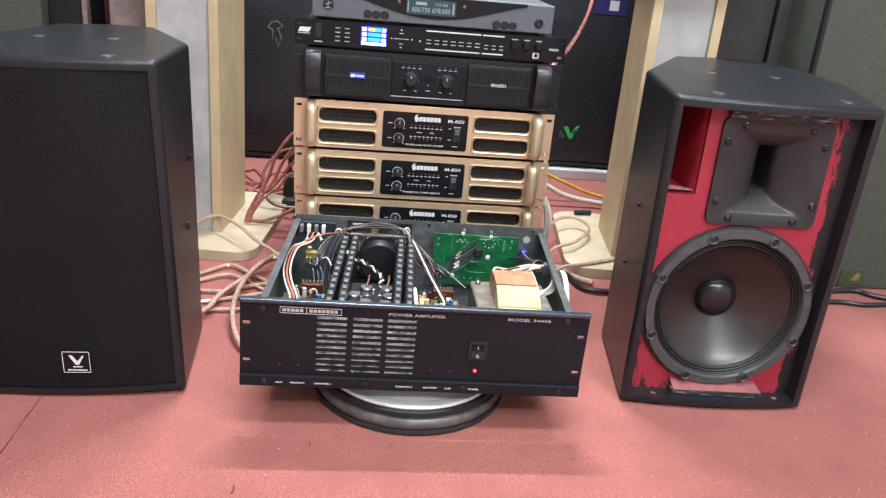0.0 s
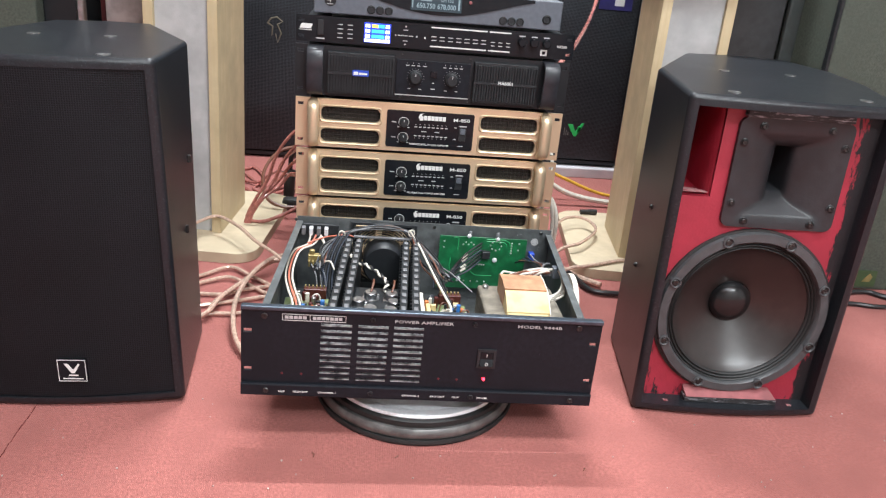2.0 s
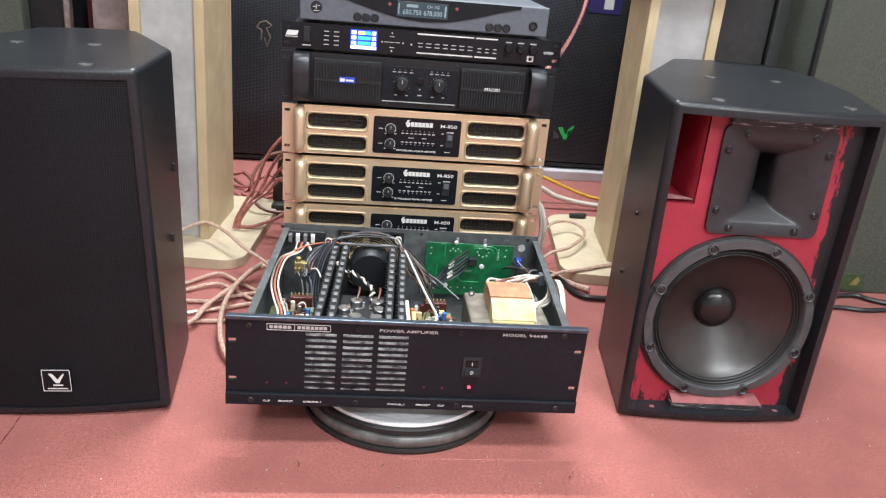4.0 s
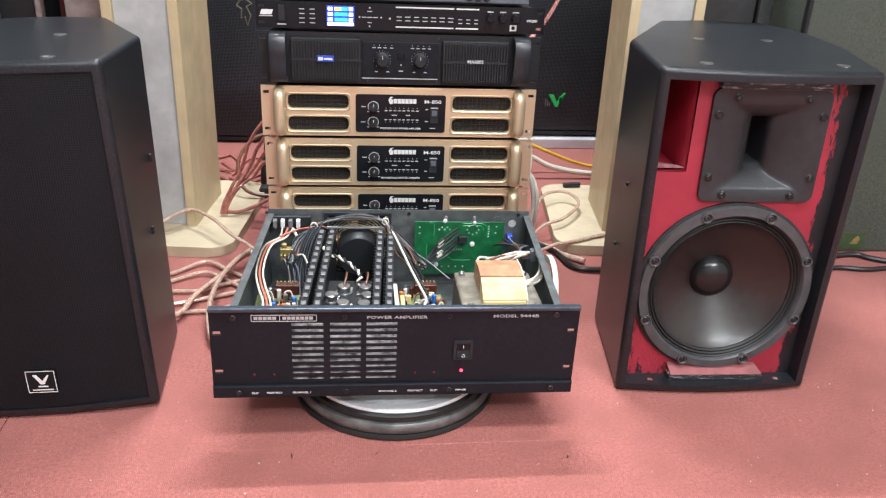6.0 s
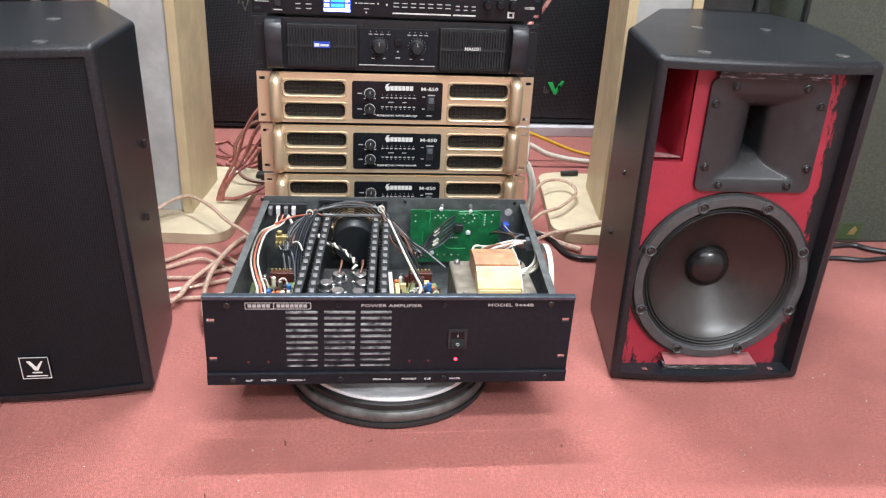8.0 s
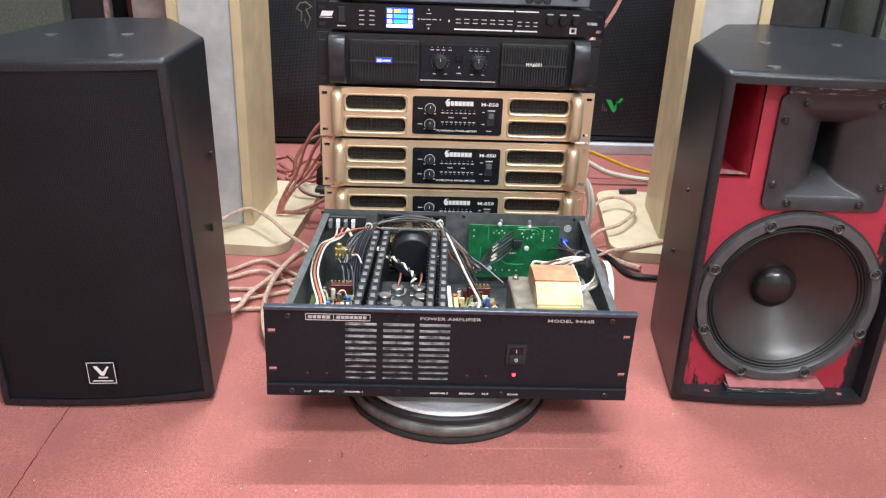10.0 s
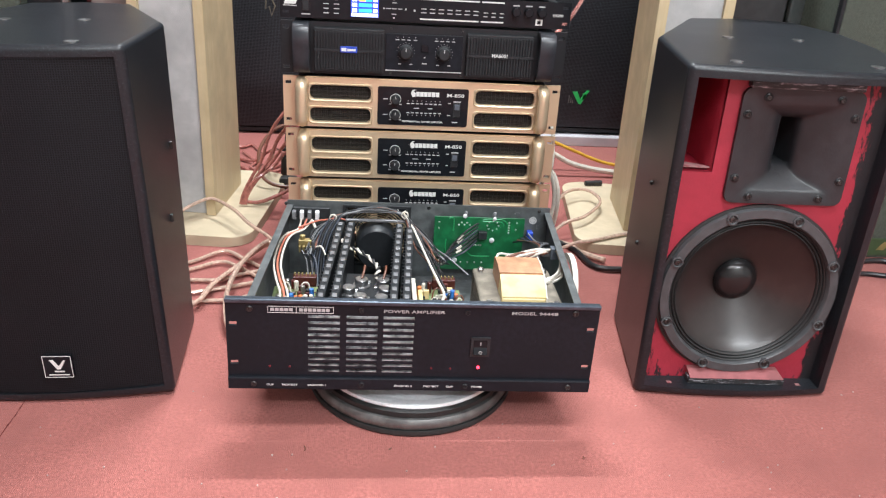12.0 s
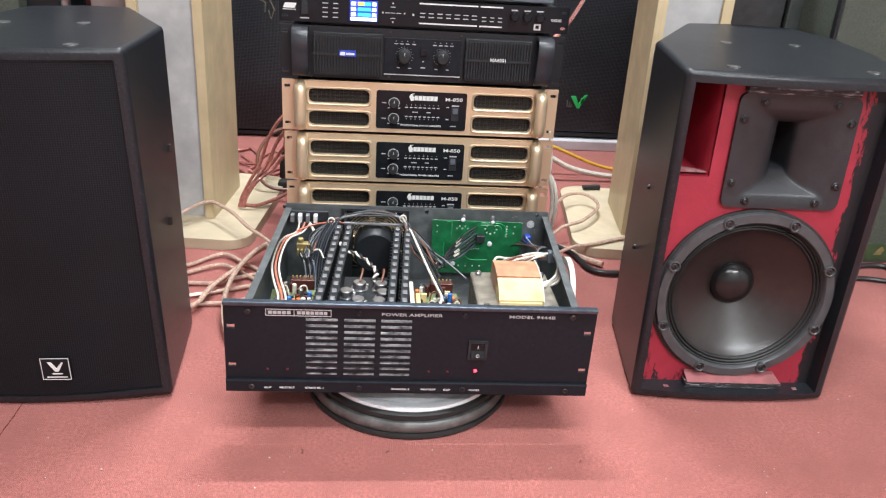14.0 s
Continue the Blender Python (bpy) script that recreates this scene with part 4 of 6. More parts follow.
    for k in range(5):
        bm = bmesh.new()
        a = 2 * math.pi * k / 5
        q = []
        for r in (0.03, 0.047):
            for d in (-0.25, 0.25):
                q.append((fcx + r * math.cos(a + d * 0.9), yb - 0.002 - (0.004 if d > 0 else -0.006), fcz + r * math.sin(a + d * 0.9)))
        vs = [bm.verts.new(p) for p in q] + [bm.verts.new((p[0], p[1] - 0.0015, p[2])) for p in q]
        for f in ((0, 1, 3, 2), (4, 6, 7, 5), (0, 4, 5, 1), (2, 3, 7, 6), (0, 2, 6, 4), (1, 5, 7, 3)):
            bm.faces.new([vs[i] for i in f])
        part("fan_blade", bm, M_blackplastic, fan)
    # heat-sink tunnel: two pairs of black combs with pale tabs along the top
    def comb(xf, xb_, yf, ybk, zt):
        c = part("heat_sink_rail", prism([(xf, yf), (xf + 0.0105, yf), (xb_ + 0.0115, ybk), (xb_, ybk)], AZ0 + 0.004, zt), M_blackmetal, T, "black heat-sink rail with pale tabs")
        n = 12
        for k in range(n):
            t = (k + 0.6) / n
            x, y = xf + (xb_ - xf) * t + 0.0055, yf + (ybk - yf) * t
            part("tab", box(x - 0.0032, x + 0.0032, y - 0.0055, y + 0.0055, zt, zt + 0.0016, 0.0006), M_tab, c)
        for k in range(24):
            t = (k + 0.5) / 24
            x, y = xf + (xb_ - xf) * t, yf + (ybk - yf) * t
            part("fin", box(x - 0.003, x, y - 0.0012, y + 0.0012, AZ0 + 0.01, zt - 0.004), M_blackmetal, c)

    for xf, xr in ((-0.0915, -0.0745), (-0.0730, -0.0580), (0.0060, 0.0205), (0.0235, 0.0375)):
        comb(xf, xr, 0.985, 1.255, 0.180)
    part("sink_crossbar", box(-0.062, 0.046, 1.258, 1.264, 0.180, 0.184, 0.001), M_tab, T, "thin grey crossbar")
    part("transistor_plate", prism([(-0.061, 0.985), (0.004, 0.985), (0.014, 1.12), (-0.054, 1.12)], 0.150, 0.1535), M_blackmetal, T)
    for x, y in ((-0.050, 1.056), (-0.032, 1.082), (-0.001, 1.081), (0.002, 1.055), (-0.033, 1.031), (-0.004, 1.029)):
        can = part("transistor", lathe([(0.0125, 0.1535), (0.0125, 0.155), (0.0095, 0.1552), (0.0095, 0.1640), (0.0085, 0.1650), (0.00001, 0.1650)], (x, y, 0), "z", 24), M_steel, T, "round metal transistor can", smooth=True)
        for k in (-1, 1):
            part("lug", box(x + k * 0.0105 - 0.0025, x + k * 0.0105 + 0.0025, y - 0.0025 + k * 0.009, y + 0.0025 + k * 0.009, 0.1535, 0.157, 0.0005), M_steel, can)
    # driver boards each side
    for n, (x0, x1) in enumerate(((-0.158, -0.094), (0.046, 0.112))):
        b = part("driver_board", box(x0, x1, 1.000, 1.100, 0.138, 0.1405), M_pcbold, T, "olive green driver circuit board")
        rng = random.Random(5 + n)
        zt = 0.1405
        for k in range(46):
            x, y = rng.uniform(x0 + 0.005, x1 - 0.006), rng.uniform(1.004, 1.095)
            kind = rng.random()
            if kind < 0.4:
                h = rng.uniform(0.008, 0.018)
                part("capacitor", lathe([(0.0033, zt), (0.0033, zt + h), (0.0025, zt + 0.0007 + h), (0.00001, zt + 0.0007 + h)], (x, y, 0), "z", 12), rng.choice((M_blue, M_blackplastic, M_redcomp, M_orange, M_steel, M_wire_white)), b, smooth=True)
            elif kind < 0.72:
                w, d, h = rng.uniform(0.004, 0.009), rng.uniform(0.003, 0.006), rng.uniform(0.005, 0.014)
                part("component", box(x - w / 2, x + w / 2, y - d / 2, y + d / 2, zt, zt + h, 0.0008), rng.choice((M_blue, M_orange, M_redcomp, M_wire_white, M_blackplastic, M_yellow, M_wire_grey)), b)
            else:
                r = rng.uniform(0.004, 0.009)
                part("jumper", cord([(x, y, zt), (x + r * 0.4, y + r * 0.5, zt + r * 1.8), (x + r * 1.4, y + r * 0.8, zt + r * 1.9), (x + r * 1.9, y + r * 0.3, zt)], 0.0011, None, 6, 4), rng.choice((M_wire_white, M_wire_grey, M_wire_white, M_wire_brown)), b, smooth=True)
        part("relay_block", box(x0 + 0.026, x0 + 0.060, 1.103, 1.115, 0.138, 0.154, 0.001), M_redcomp, b, "dark red terminal block")
        for k in range(6):
            xx = x0 + 0.0285 + 0.0055 * k
            part("terminal_pin", box(xx - 0.001, xx + 0.001, 1.108, 1.112, 0.154, 0.158), M_brass, b)
        part("standoff", box(x0 + 0.004, x0 + 0.012, 1.004, 1.012, 0.0695, 0.138), M_steel, b)
        part("standoff", box(x1 - 0.012, x1 - 0.004, 1.088, 1.096, 0.0695, 0.138), M_steel, b)
    part("white_resistor", box(0.0385, 0.0445, 1.002, 1.078, 0.145, 0.170, 0.0012), M_wire_white, T, "white ceramic resistor")
    part("white_resistor", box(0.0475, 0.0535, 1.002, 1.05, 0.142, 0.166, 0.0012), M_yellow, T, "cream ceramic resistor")
    # output board on the back wall
    pcb = part("output_board", box(0.084, 0.235, 1.2685, 1.2705, 0.094, 0.190, 0.0003), M_pcb, T, "shiny green circuit board standing against the back wall")
    rng = random.Random(11)
    spots = [(0.092, 0.180), (0.092, 0.169), (0.222, 0.182), (0.221, 0.170)]
    for k in range(8):
        a = 2 * math.pi * k / 8
        spots.append((0.182 + 0.0095 * math.cos(a), 0.176 + 0.0085 * math.sin(a)))
    for k in range(5):
        spots += [(0.125 + 0.0045 * k, 0.176 + (k % 2) * 0.004), (0.12 + 0.012 * k, 0.108), (0.209, 0.182 - 0.0045 * k)]
    for k in range(4):
        spots.append((0.152 + 0.004 * k, 0.140))
    for x, z in spots:
        part("solder_joint", lathe([(0.0017, 0), (0.001, 0.001), (0.00001, 0.0013)], (x, 1.2685, z), "y", 10), M_solder, pcb)
    for x, z, r in ((0.182, 0.150, 0.0042), (0.184, 0.189, 0.003), (0.122, 0.112, 0.004), (0.134, 0.192, 0.0035)):
        part("stand_off", lathe([(r, 0), (r, 0.002), (r * 0.6, 0.003), (0.00001, 0.003)], (x, 1.2685, z), "y", 16), M_alu, pcb, smooth=True)
    M_trace = mat("light_green_trace", (0.02, 0.3, 0.1), 0.35, grain=0.15)
    for pts in ([(0.165, 0.187), (0.197, 0.187), (0.207, 0.178), (0.207, 0.165)], [(0.165, 0.183), (0.195, 0.183), (0.200, 0.176)], [(0.108, 0.187), (0.116, 0.187), (0.116, 0.165)], [(0.14, 0.13), (0.15, 0.12), (0.18, 0.12)], [(0.105, 0.15), (0.105, 0.125), (0.115, 0.115)]):
        part("trace", cord([(x, 1.2688, z) for x, z in pts], 0.0012, None, 5, 2), M_trace, pcb)
    part("connector", box(0.158, 0.172, 1.258, 1.2685, 0.155, 0.167, 0.0006), M_blackplastic, pcb)
    for k in range(6):
        a = [(0.096, 1.225, 0.126 + 0.001 * k), (0.108 + 0.0008 * k, 1.238, 0.126 + 0.005 * k), (0.134, 1.244, 0.138 + 0.0072 * k), (0.156, 1.262, 0.151 + 0.0062 * k)]
        w = part("signal_wire", cord(a, 0.0016, None, 6, 6), M_wire_black if k % 3 else M_wire_grey, T, smooth=True)
        if k in (1, 2, 4, 5):
            part("sleeve", cord([Vector(a[1]).lerp(Vector(a[2]), 0.45), Vector(a[1]).lerp(Vector(a[2]), 0.8)], 0.0023, None, 6, 2), M_wire_white, w)
    # transformer
    part("transformer_core", box(0.134, 0.250, 1.005, 1.132, 0.080, 0.163, 0.003), M_core, T, "varnished laminated transformer core")
    for k in range(22):
        y = 1.008 + 0.0055 * k
        part("lamination", box(0.1337, 0.2503, y, y + 0.002, 0.081, 0.1610), M_core, T)
    for x, y in ((0.145, 1.121), (0.240, 1.121), (0.240, 1.016), (0.145, 1.016)):
        part("core_bolt", lathe([(0.005, 0.163), (0.005, 0.167), (0.003, 0.169), (0.00001, 0.169)], (x, y, 0), "z", 12), M_steel, T, smooth=True)
    bm = bmesh.new()
    prof = [(1.118, 0.10), (1.118, 0.186), (1.113, 0.192), (1.088, 0.194), (1.058, 0.191), (1.040, 0.184), (1.022, 0.170), (1.012, 0.10)]
    for part_name, idx, m_, lab in (("copper_wrap", (0, 1, 2, 3, 4), M_copper, "copper coloured paper winding wrap"), ("paper_wrap", (4, 5, 6, 7), M_yellow, "yellowed glossy paper winding wrap")):
        t = bmesh.new()
        a = [t.verts.new((0.163, prof[i][0], prof[i][1])) for i in idx] + [t.verts.new((0.163, 1.065, 0.10))]
        c = [t.verts.new((0.226, prof[i][0], prof[i][1])) for i in idx] + [t.verts.new((0.226, 1.065, 0.10))]
        n = len(a)
        t.faces.new(a), t.faces.new(c)
        for i in range(n):
            t.faces.new((a[i], a[(i + 1) % n], c[(i + 1) % n], c[i]))
        bmesh.ops.bevel(t, geom=[e for e in t.edges if e.calc_length() > 0.05], offset=0.002, segments=2, affect="EDGES")
        part(part_name, t, m_, T, lab, smooth=True)
    for x in (0.2258,):
        bm = bmesh.new()
        cheek = [(1.119, 0.10), (1.119, 0.1865), (1.114, 0.1930), (1.088, 0.1950), (1.058, 0.1920), (1.0395, 0.1850), (1.021, 0.171), (1.011, 0.10)]
        a = [bm.verts.new((x, y, z)) for y, z in cheek]
        c = [bm.verts.new((x + 0.0014, y, z)) for y, z in cheek]
        bm.faces.new(a), bm.faces.new(c)
        for i in range(8):
            bm.faces.new((a[i], a[(i + 1) % 8], c[(i + 1) % 8], c[i]))
        part("bobbin_cheek", bm, M_wire_white, T, "pale bobbin cheek")
    for z in (0.150, 0.178):
        part("paper_band", box(0.1635, 0.2260, 1.010, 1.0135, z - 0.055, z - 0.040, 0.001), M_wire_white, T, "pale paper band")
    # wiring
    def wire(name, pts, r, m_, lab="", n=8):
        return part(name, cord(pts, r, None, 7, n), m_, T, lab, smooth=True)

    rng = random.Random(23)
    loom = ((-0.116, 1.195, 0.150), (-0.108, 1.24, 0.166), (-0.078, 1.263, 0.184), (-0.045, 1.267, 0.194), (-0.008, 1.268, 0.197), (0.032, 1.263, 0.192), (0.050, 1.238, 0.177), (0.070, 1.214, 0.160), (0.086, 1.19, 0.148), (0.098, 1.21, 0.135))
    spread = (0.010, 0.007, 0.003, 0.006, 0.006, 0.003, 0.005, 0.007, 0.009, 0.010)
    for k in range(11):
        pts = [(x + rng.uniform(-d, d), y + rng.uniform(-d, d) * 0.7, z + rng.uniform(-d, d) * 0.6) for (x, y, z), d in zip(loom, spread)]
        wire("loom_wire", pts, rng.choice((0.0012, 0.0016, 0.0018)), (M_wire_black, M_wire_grey, M_wire_black, M_wire_black, M_wire_brown, M_wire_black, M_wire_grey, M_wire_black, M_wire_black, M_tab, M_wire_black)[k])
    for k in range(6):
        x, y = rng.uniform(0.05, 0.085), rng.uniform(1.20, 1.25)
        wire("stray_wire", [(0.034, 1.262, 0.192), (x, y, 0.172 - 0.004 * k), (x + 0.018, y - 0.03, 0.150), (x + 0.012 + 0.008 * k, y - 0.05, 0.128)], 0.0013, (M_wire_black, M_wire_grey, M_wire_black, M_wire_brown, M_wire_black, M_tab)[k])
    for k in range(5):
        x = 0.226 + 0.006 * k
        wire("mains_wire", [(0.232, 1.125, 0.165), (0.242, 1.165, 0.178 + 0.002 * k), (x + 0.012, 1.20, 0.176), (x, 1.235, 0.164), (x - 0.008, 1.262, 0.150 + 0.004 * k)], 0.0015, (M_wire_black, M_wire_brown, M_wire_grey, M_wire_black, M_tab)[k])
    for k in range(5):
        dx = 0.004 * k
        wire("drop_wire", [(-0.086 + dx, 1.262, 0.186), (-0.100 + dx, 1.235, 0.168), (-0.108 + dx, 1.20, 0.145), (-0.108 + dx, 1.16, 0.125), (-0.104 + dx, 1.12, 0.112)], 0.0014, M_wire_black if k % 2 else M_wire_grey)
    wire("white_lead", [(0.032, 1.262, 0.196), (0.046, 1.24, 0.182), (0.060, 1.177, 0.172), (0.070, 1.12, 0.168), (0.079, 1.07, 0.166), (0.084, 1.04, 0.164), (0.078, 1.02, 0.158)], 0.0019, M_wire_white, "white insulated lead")
    wire("black_lead", [(0.036, 1.262, 0.194), (0.052, 1.23, 0.178), (0.066, 1.175, 0.168), (0.078, 1.12, 0.160), (0.090, 1.08, 0.150)], 0.0022, M_wire_black)
    wire("red_lead", [(-0.138, 1.255, 0.168), (-0.110, 1.262, 0.177), (-0.088, 1.258, 0.183), (-0.074, 1.262, 0.184), (-0.062, 1.264, 0.180)], 0.0013, M_wire_red, "red insulated lead")
    for k in range(3):
        d = 0.005 * k
        wire("side_lead", [(-0.134 + 0.009 * k, 1.268, 0.178), (-0.138 + d, 1.255, 0.166), (-0.156 + d, 1.225, 0.167), (-0.161 + d, 1.17, 0.170), (-0.160 + d, 1.113, 0.170), (-0.152 + d, 1.07, 0.168), (-0.142 + d, 1.03, 0.166), (-0.140 + d, 1.00, 0.160), (-0.138, 0.97, 0.14)], 0.0016, (M_wire_white, M_wire_red, M_wire_white)[k], "lead along the side wall")
    wire("bridge_lead", [(-0.116, 1.268, 0.175), (-0.106, 1.25, 0.166), (-0.094, 1.258, 0.170)], 0.0024, M_wire_white)
    for ph, m_ in ((0.0, M_wire_white), (math.pi, M_wire_black)):
        tw = []
        line = smooth_path([(-0.066, 1.188, 0.178), (-0.054, 1.178, 0.171), (-0.038, 1.165, 0.171), (-0.018, 1.132, 0.171), (-0.008, 1.102, 0.171), (-0.012, 1.085, 0.166)], 12)
        for k, p in enumerate(line):
            tw.append((p.x + 0.0019 * math.cos(k * 0.62 + ph), p.y, p.z + 0.0019 * math.sin(k * 0.62 + ph)))
        wire("twisted_lead", tw, 0.0018, m_, "twisted lead", 2)
    for x in (-0.032, -0.001):
        wire("transistor_lead", [(x, 1.082, 0.165), (x + 0.003, 1.092, 0.172), (x + 0.004, 1.11, 0.172), (x + 0.002, 1.125, 0.160)], 0.0016, M_wire_brown)
    tb = part("terminal_strip", box(-0.160, -0.088, 1.279, 1.287, 0.176, 0.193, 0.001), M_blackplastic, T, "black terminal strip with pale plugs")
    for k in range(4):
        x = -0.146 + 0.0125 * k
        part("plug", box(x - 0.0032, x + 0.0032, 1.267, 1.279, 0.177, 0.190, 0.001), M_alu if k % 2 else M_tab, tb)
    br = part("brass_bracket", box(-0.134, -0.113, 1.214, 1.226, 0.150, 0.163, 0.001), M_brass, T, "brass switch body")
    for k in range(4):
        part("brass_lug", box(-0.133 + 0.0058 * k, -0.130 + 0.0058 * k, 1.206, 1.214, 0.146, 0.156, 0.0005), M_brass, br)
    part("switch_shaft", lathe([(0.0045, 0.163), (0.0045, 0.169), (0.003, 0.170), (0.00001, 0.170)], (-0.128, 1.222, 0), "z", 14), M_brass, br, smooth=True)
    for k in range(3):
        wire("switch_wire", [(-0.128 + 0.006 * k, 1.205, 0.150), (-0.120 + 0.007 * k, 1.188, 0.142), (-0.115 + 0.007 * k, 1.16, 0.126), (-0.112 + 0.006 * k, 1.12, 0.112)], 0.0022, (M_wire_black, M_wire_black, M_wire_grey)[k])
    wire("thin_lead", [(-0.112, 1.21, 0.152), (-0.098, 1.205, 0.158), (-0.090, 1.19, 0.150)], 0.0014, M_wire_white)
    for k in range(8):
        m_ = (M_wire_white, M_wire_brown, M_wire_white, M_wire_red, M_wire_white, M_wire_white, M_wire_brown, M_wire_white)[k]
        q = rng.uniform(-0.003, 0.003)
        wire("transformer_lead", [(0.168 + 0.005 * k, 1.119, 0.168), (0.172 + 0.006 * k, 1.134 + q, 0.181 + q), (0.196 + 0.005 * k, 1.143 + 2 * q, 0.182 - 1.2 * q), (0.222 + 0.003 * k, 1.150 - q, 0.184 + q), (0.240, 1.155 + q, 0.182 + q), (0.254, 1.160, 0.180 + 0.5 * q)], 0.0019, m_, "", 6)
    for k in range(4):
        d = 0.003 * k
        wire("looped_lead", [(0.250, 1.160, 0.182), (0.262 + 0.3 * d, 1.152, 0.187), (0.2655 + 0.2 * d, 1.136 - d, 0.184), (0.264, 1.116 - 2 * d, 0.178 - d), (0.254 - d, 1.096 - d, 0.172 - d), (0.236, 1.088 - d, 0.167), (0.228, 1.092 - d, 0.165)], 0.0020, M_wire_white, "white looped lead", 6)
    part("fuse_holder", box(0.236, 0.258, 1.158, 1.170, 0.172, 0.182, 0.001), M_tab, T, "pale grey connector")
    part("fuse_holder", box(0.256, 0.268, 1.148, 1.162, 0.172, 0.190, 0.001), M_slategrey, T)
    part("blue_part", box(0.243, 0.252, 1.27, 1.285, 0.150, 0.164, 0.001), M_badgeblue, T)
    part("round_label", lathe([(0.0065, 0), (0.0065, 0.0006), (0.005, 0.0006), (0.005, 0.0), (0.0038, 0.0), (0.0038, 0.0006), (0.00001, 0.0006)], (0.2525, yb, 0.180), "y", 24), M_greyprint, T)
    for x in (-0.160, 0.075, 0.262):
        screw(x, yb, 0.197, 0.003, T)
    # ties
    for x, y, z in ((-0.082, 1.258, 0.186), (0.034, 1.257, 0.195), (0.092, 1.19, 0.146)):
        part("cable_tie", lathe([(0.0045, -0.0018), (0.006, -0.0018), (0.006, 0.0018), (0.0045, 0.0018)], (x, y, z), "y", 12), M_wire_white, T)
    for x, z in ((0.136, 0.1915), (0.184, 0.1915)):
        part("board_post", lathe([(0.003, z - 0.002), (0.003, z + 0.006), (0.0018, z + 0.0075), (0.00001, z + 0.0075)], (x, 1.272, 0), "z", 12), M_tab, T, "pale nylon board post", smooth=True)
    T.rotation_euler = (0, radians(0.45), 0)


open_amplifier()


# ---- rack gear ----
GX0, GX1, GY = -0.1755, 0.3090, 1.434


def gold_amplifier():
    z0, z1 = 0.2885, 0.3765
    T = thing("power_amplifier", ((GX0 + GX1) / 2, GY, z0), "champagne gold rack power amplifier with mesh vents, black plate", "amplifier", "stack of gold amplifiers")
    W, H = GX1 - GX0, z1 - z0

    def gx(u):
        return GX0 + u * W

    def gz(v):
        return z1 - v * H

    vents = [(gx(0.092), gx(0.313), gz(0.45), gz(0.14)), (gx(0.092), gx(0.313), gz(0.90), gz(0.59)), (gx(0.687), gx(0.908), gz(0.45), gz(0.14)), (gx(0.687), gx(0.908), gz(0.90), gz(0.59))]
    slots = [(gx(u) - 0.005, gx(u) + 0.005, gz(v) - 0.003, gz(v) + 0.003) for u in (0.018, 0.982) for v in (0.13, 0.87)]
    panel = part("front_panel", pierced(GX0, GX1, z0, z1, GY, GY + 0.005, vents + slots), M_gold, T, "brushed champagne gold panel")
    rb = pierced(gx(0.078), gx(0.922), z0 + 0.001, z1 - 0.001, GY - 0.004, GY - 0.0002, vents)
    part("raised_face", rb, M_gold, panel)
    for v4 in vents:
        rim = bmesh.new()
        out, inn = rrect(v4[0] - 0.0025, v4[1] + 0.0025, v4[2] - 0.0025, v4[3] + 0.0025, 0.0055, 3), rrect(v4[0] + 0.001, v4[1] - 0.001, v4[2] + 0.001, v4[3] - 0.001, 0.0085, 3)
        n = len(out)
        a = [rim.verts.new((x, GY - 0.0038, z)) for x, z in out]
        b = [rim.verts.new((x * 0.6 + ix * 0.4, GY - 0.0062, z * 0.6 + iz * 0.4)) for (x, z), (ix, iz) in zip(out, inn)]
        c = [rim.verts.new((x, GY - 0.0052, z)) for x, z in inn]
        d = [rim.verts.new((x, GY + 0.004, z)) for x, z in inn]
        for p, q in ((a, b), (b, c), (c, d)):
            for i in range(n):
                rim.faces.new((p[i], p[(i + 1) % n], q[(i + 1) % n], q[i]))
        vent = part("vent", rim, M_gold, panel, "rounded vent opening", smooth=True)
        part("mesh_screen", box(v4[0] - 0.001, v4[1] + 0.001, GY + 0.0052, GY + 0.0065, v4[2] - 0.001, v4[3] + 0.001), M_goldmesh, vent, "dark wire mesh")
        for k in range(1, 14):
            x = v4[0] + (v4[1] - v4[0]) * k / 14
            part("bar", box(x - 0.0004, x + 0.0004, GY + 0.0038, GY + 0.0052, v4[2], v4[3]), M_darksteel, vent)
        for k in range(1, 4):
            z = v4[2] + (v4[3] - v4[2]) * k / 4
            part("bar", box(v4[0], v4[1], GY + 0.0032, GY + 0.0038, z - 0.0004, z + 0.0004), M_darksteel, vent)
    # side grips: upright rounded handles
    for u in (0.066, 0.934):
        x = gx(u)
        pts = [(x, GY, z0 + 0.007), (x, GY - 0.014, z0 + 0.011), (x, GY - 0.019, z0 + 0.022), (x, GY - 0.019, z1 - 0.022), (x, GY - 0.014, z1 - 0.011), (x, GY, z1 - 0.007)]
        hb = cord(pts, 0.0078, None, 16, 6)
        for v in hb.verts:
            v.co.x = x + (v.co.x - x) * 1.35
        part("handle", hb, M_gold, T, "rounded gold handle", smooth=True)
    # black control plate
    px0, px1, pz0, pz1 = gx(0.336), gx(0.664), gz(0.90), gz(0.13)
    pl = part("control_plate", plate(rrect(px0, px1, pz0, pz1, 0.004), GY - 0.0055, GY - 0.0035, None, 0.0004), M_gloss, T, "gloss black control plate with white print")
    y = GY - 0.0055
    pw, ph = px1 - px0, pz1 - pz0

    def p(u, v):
        return px0 + u * pw, pz1 - v * ph

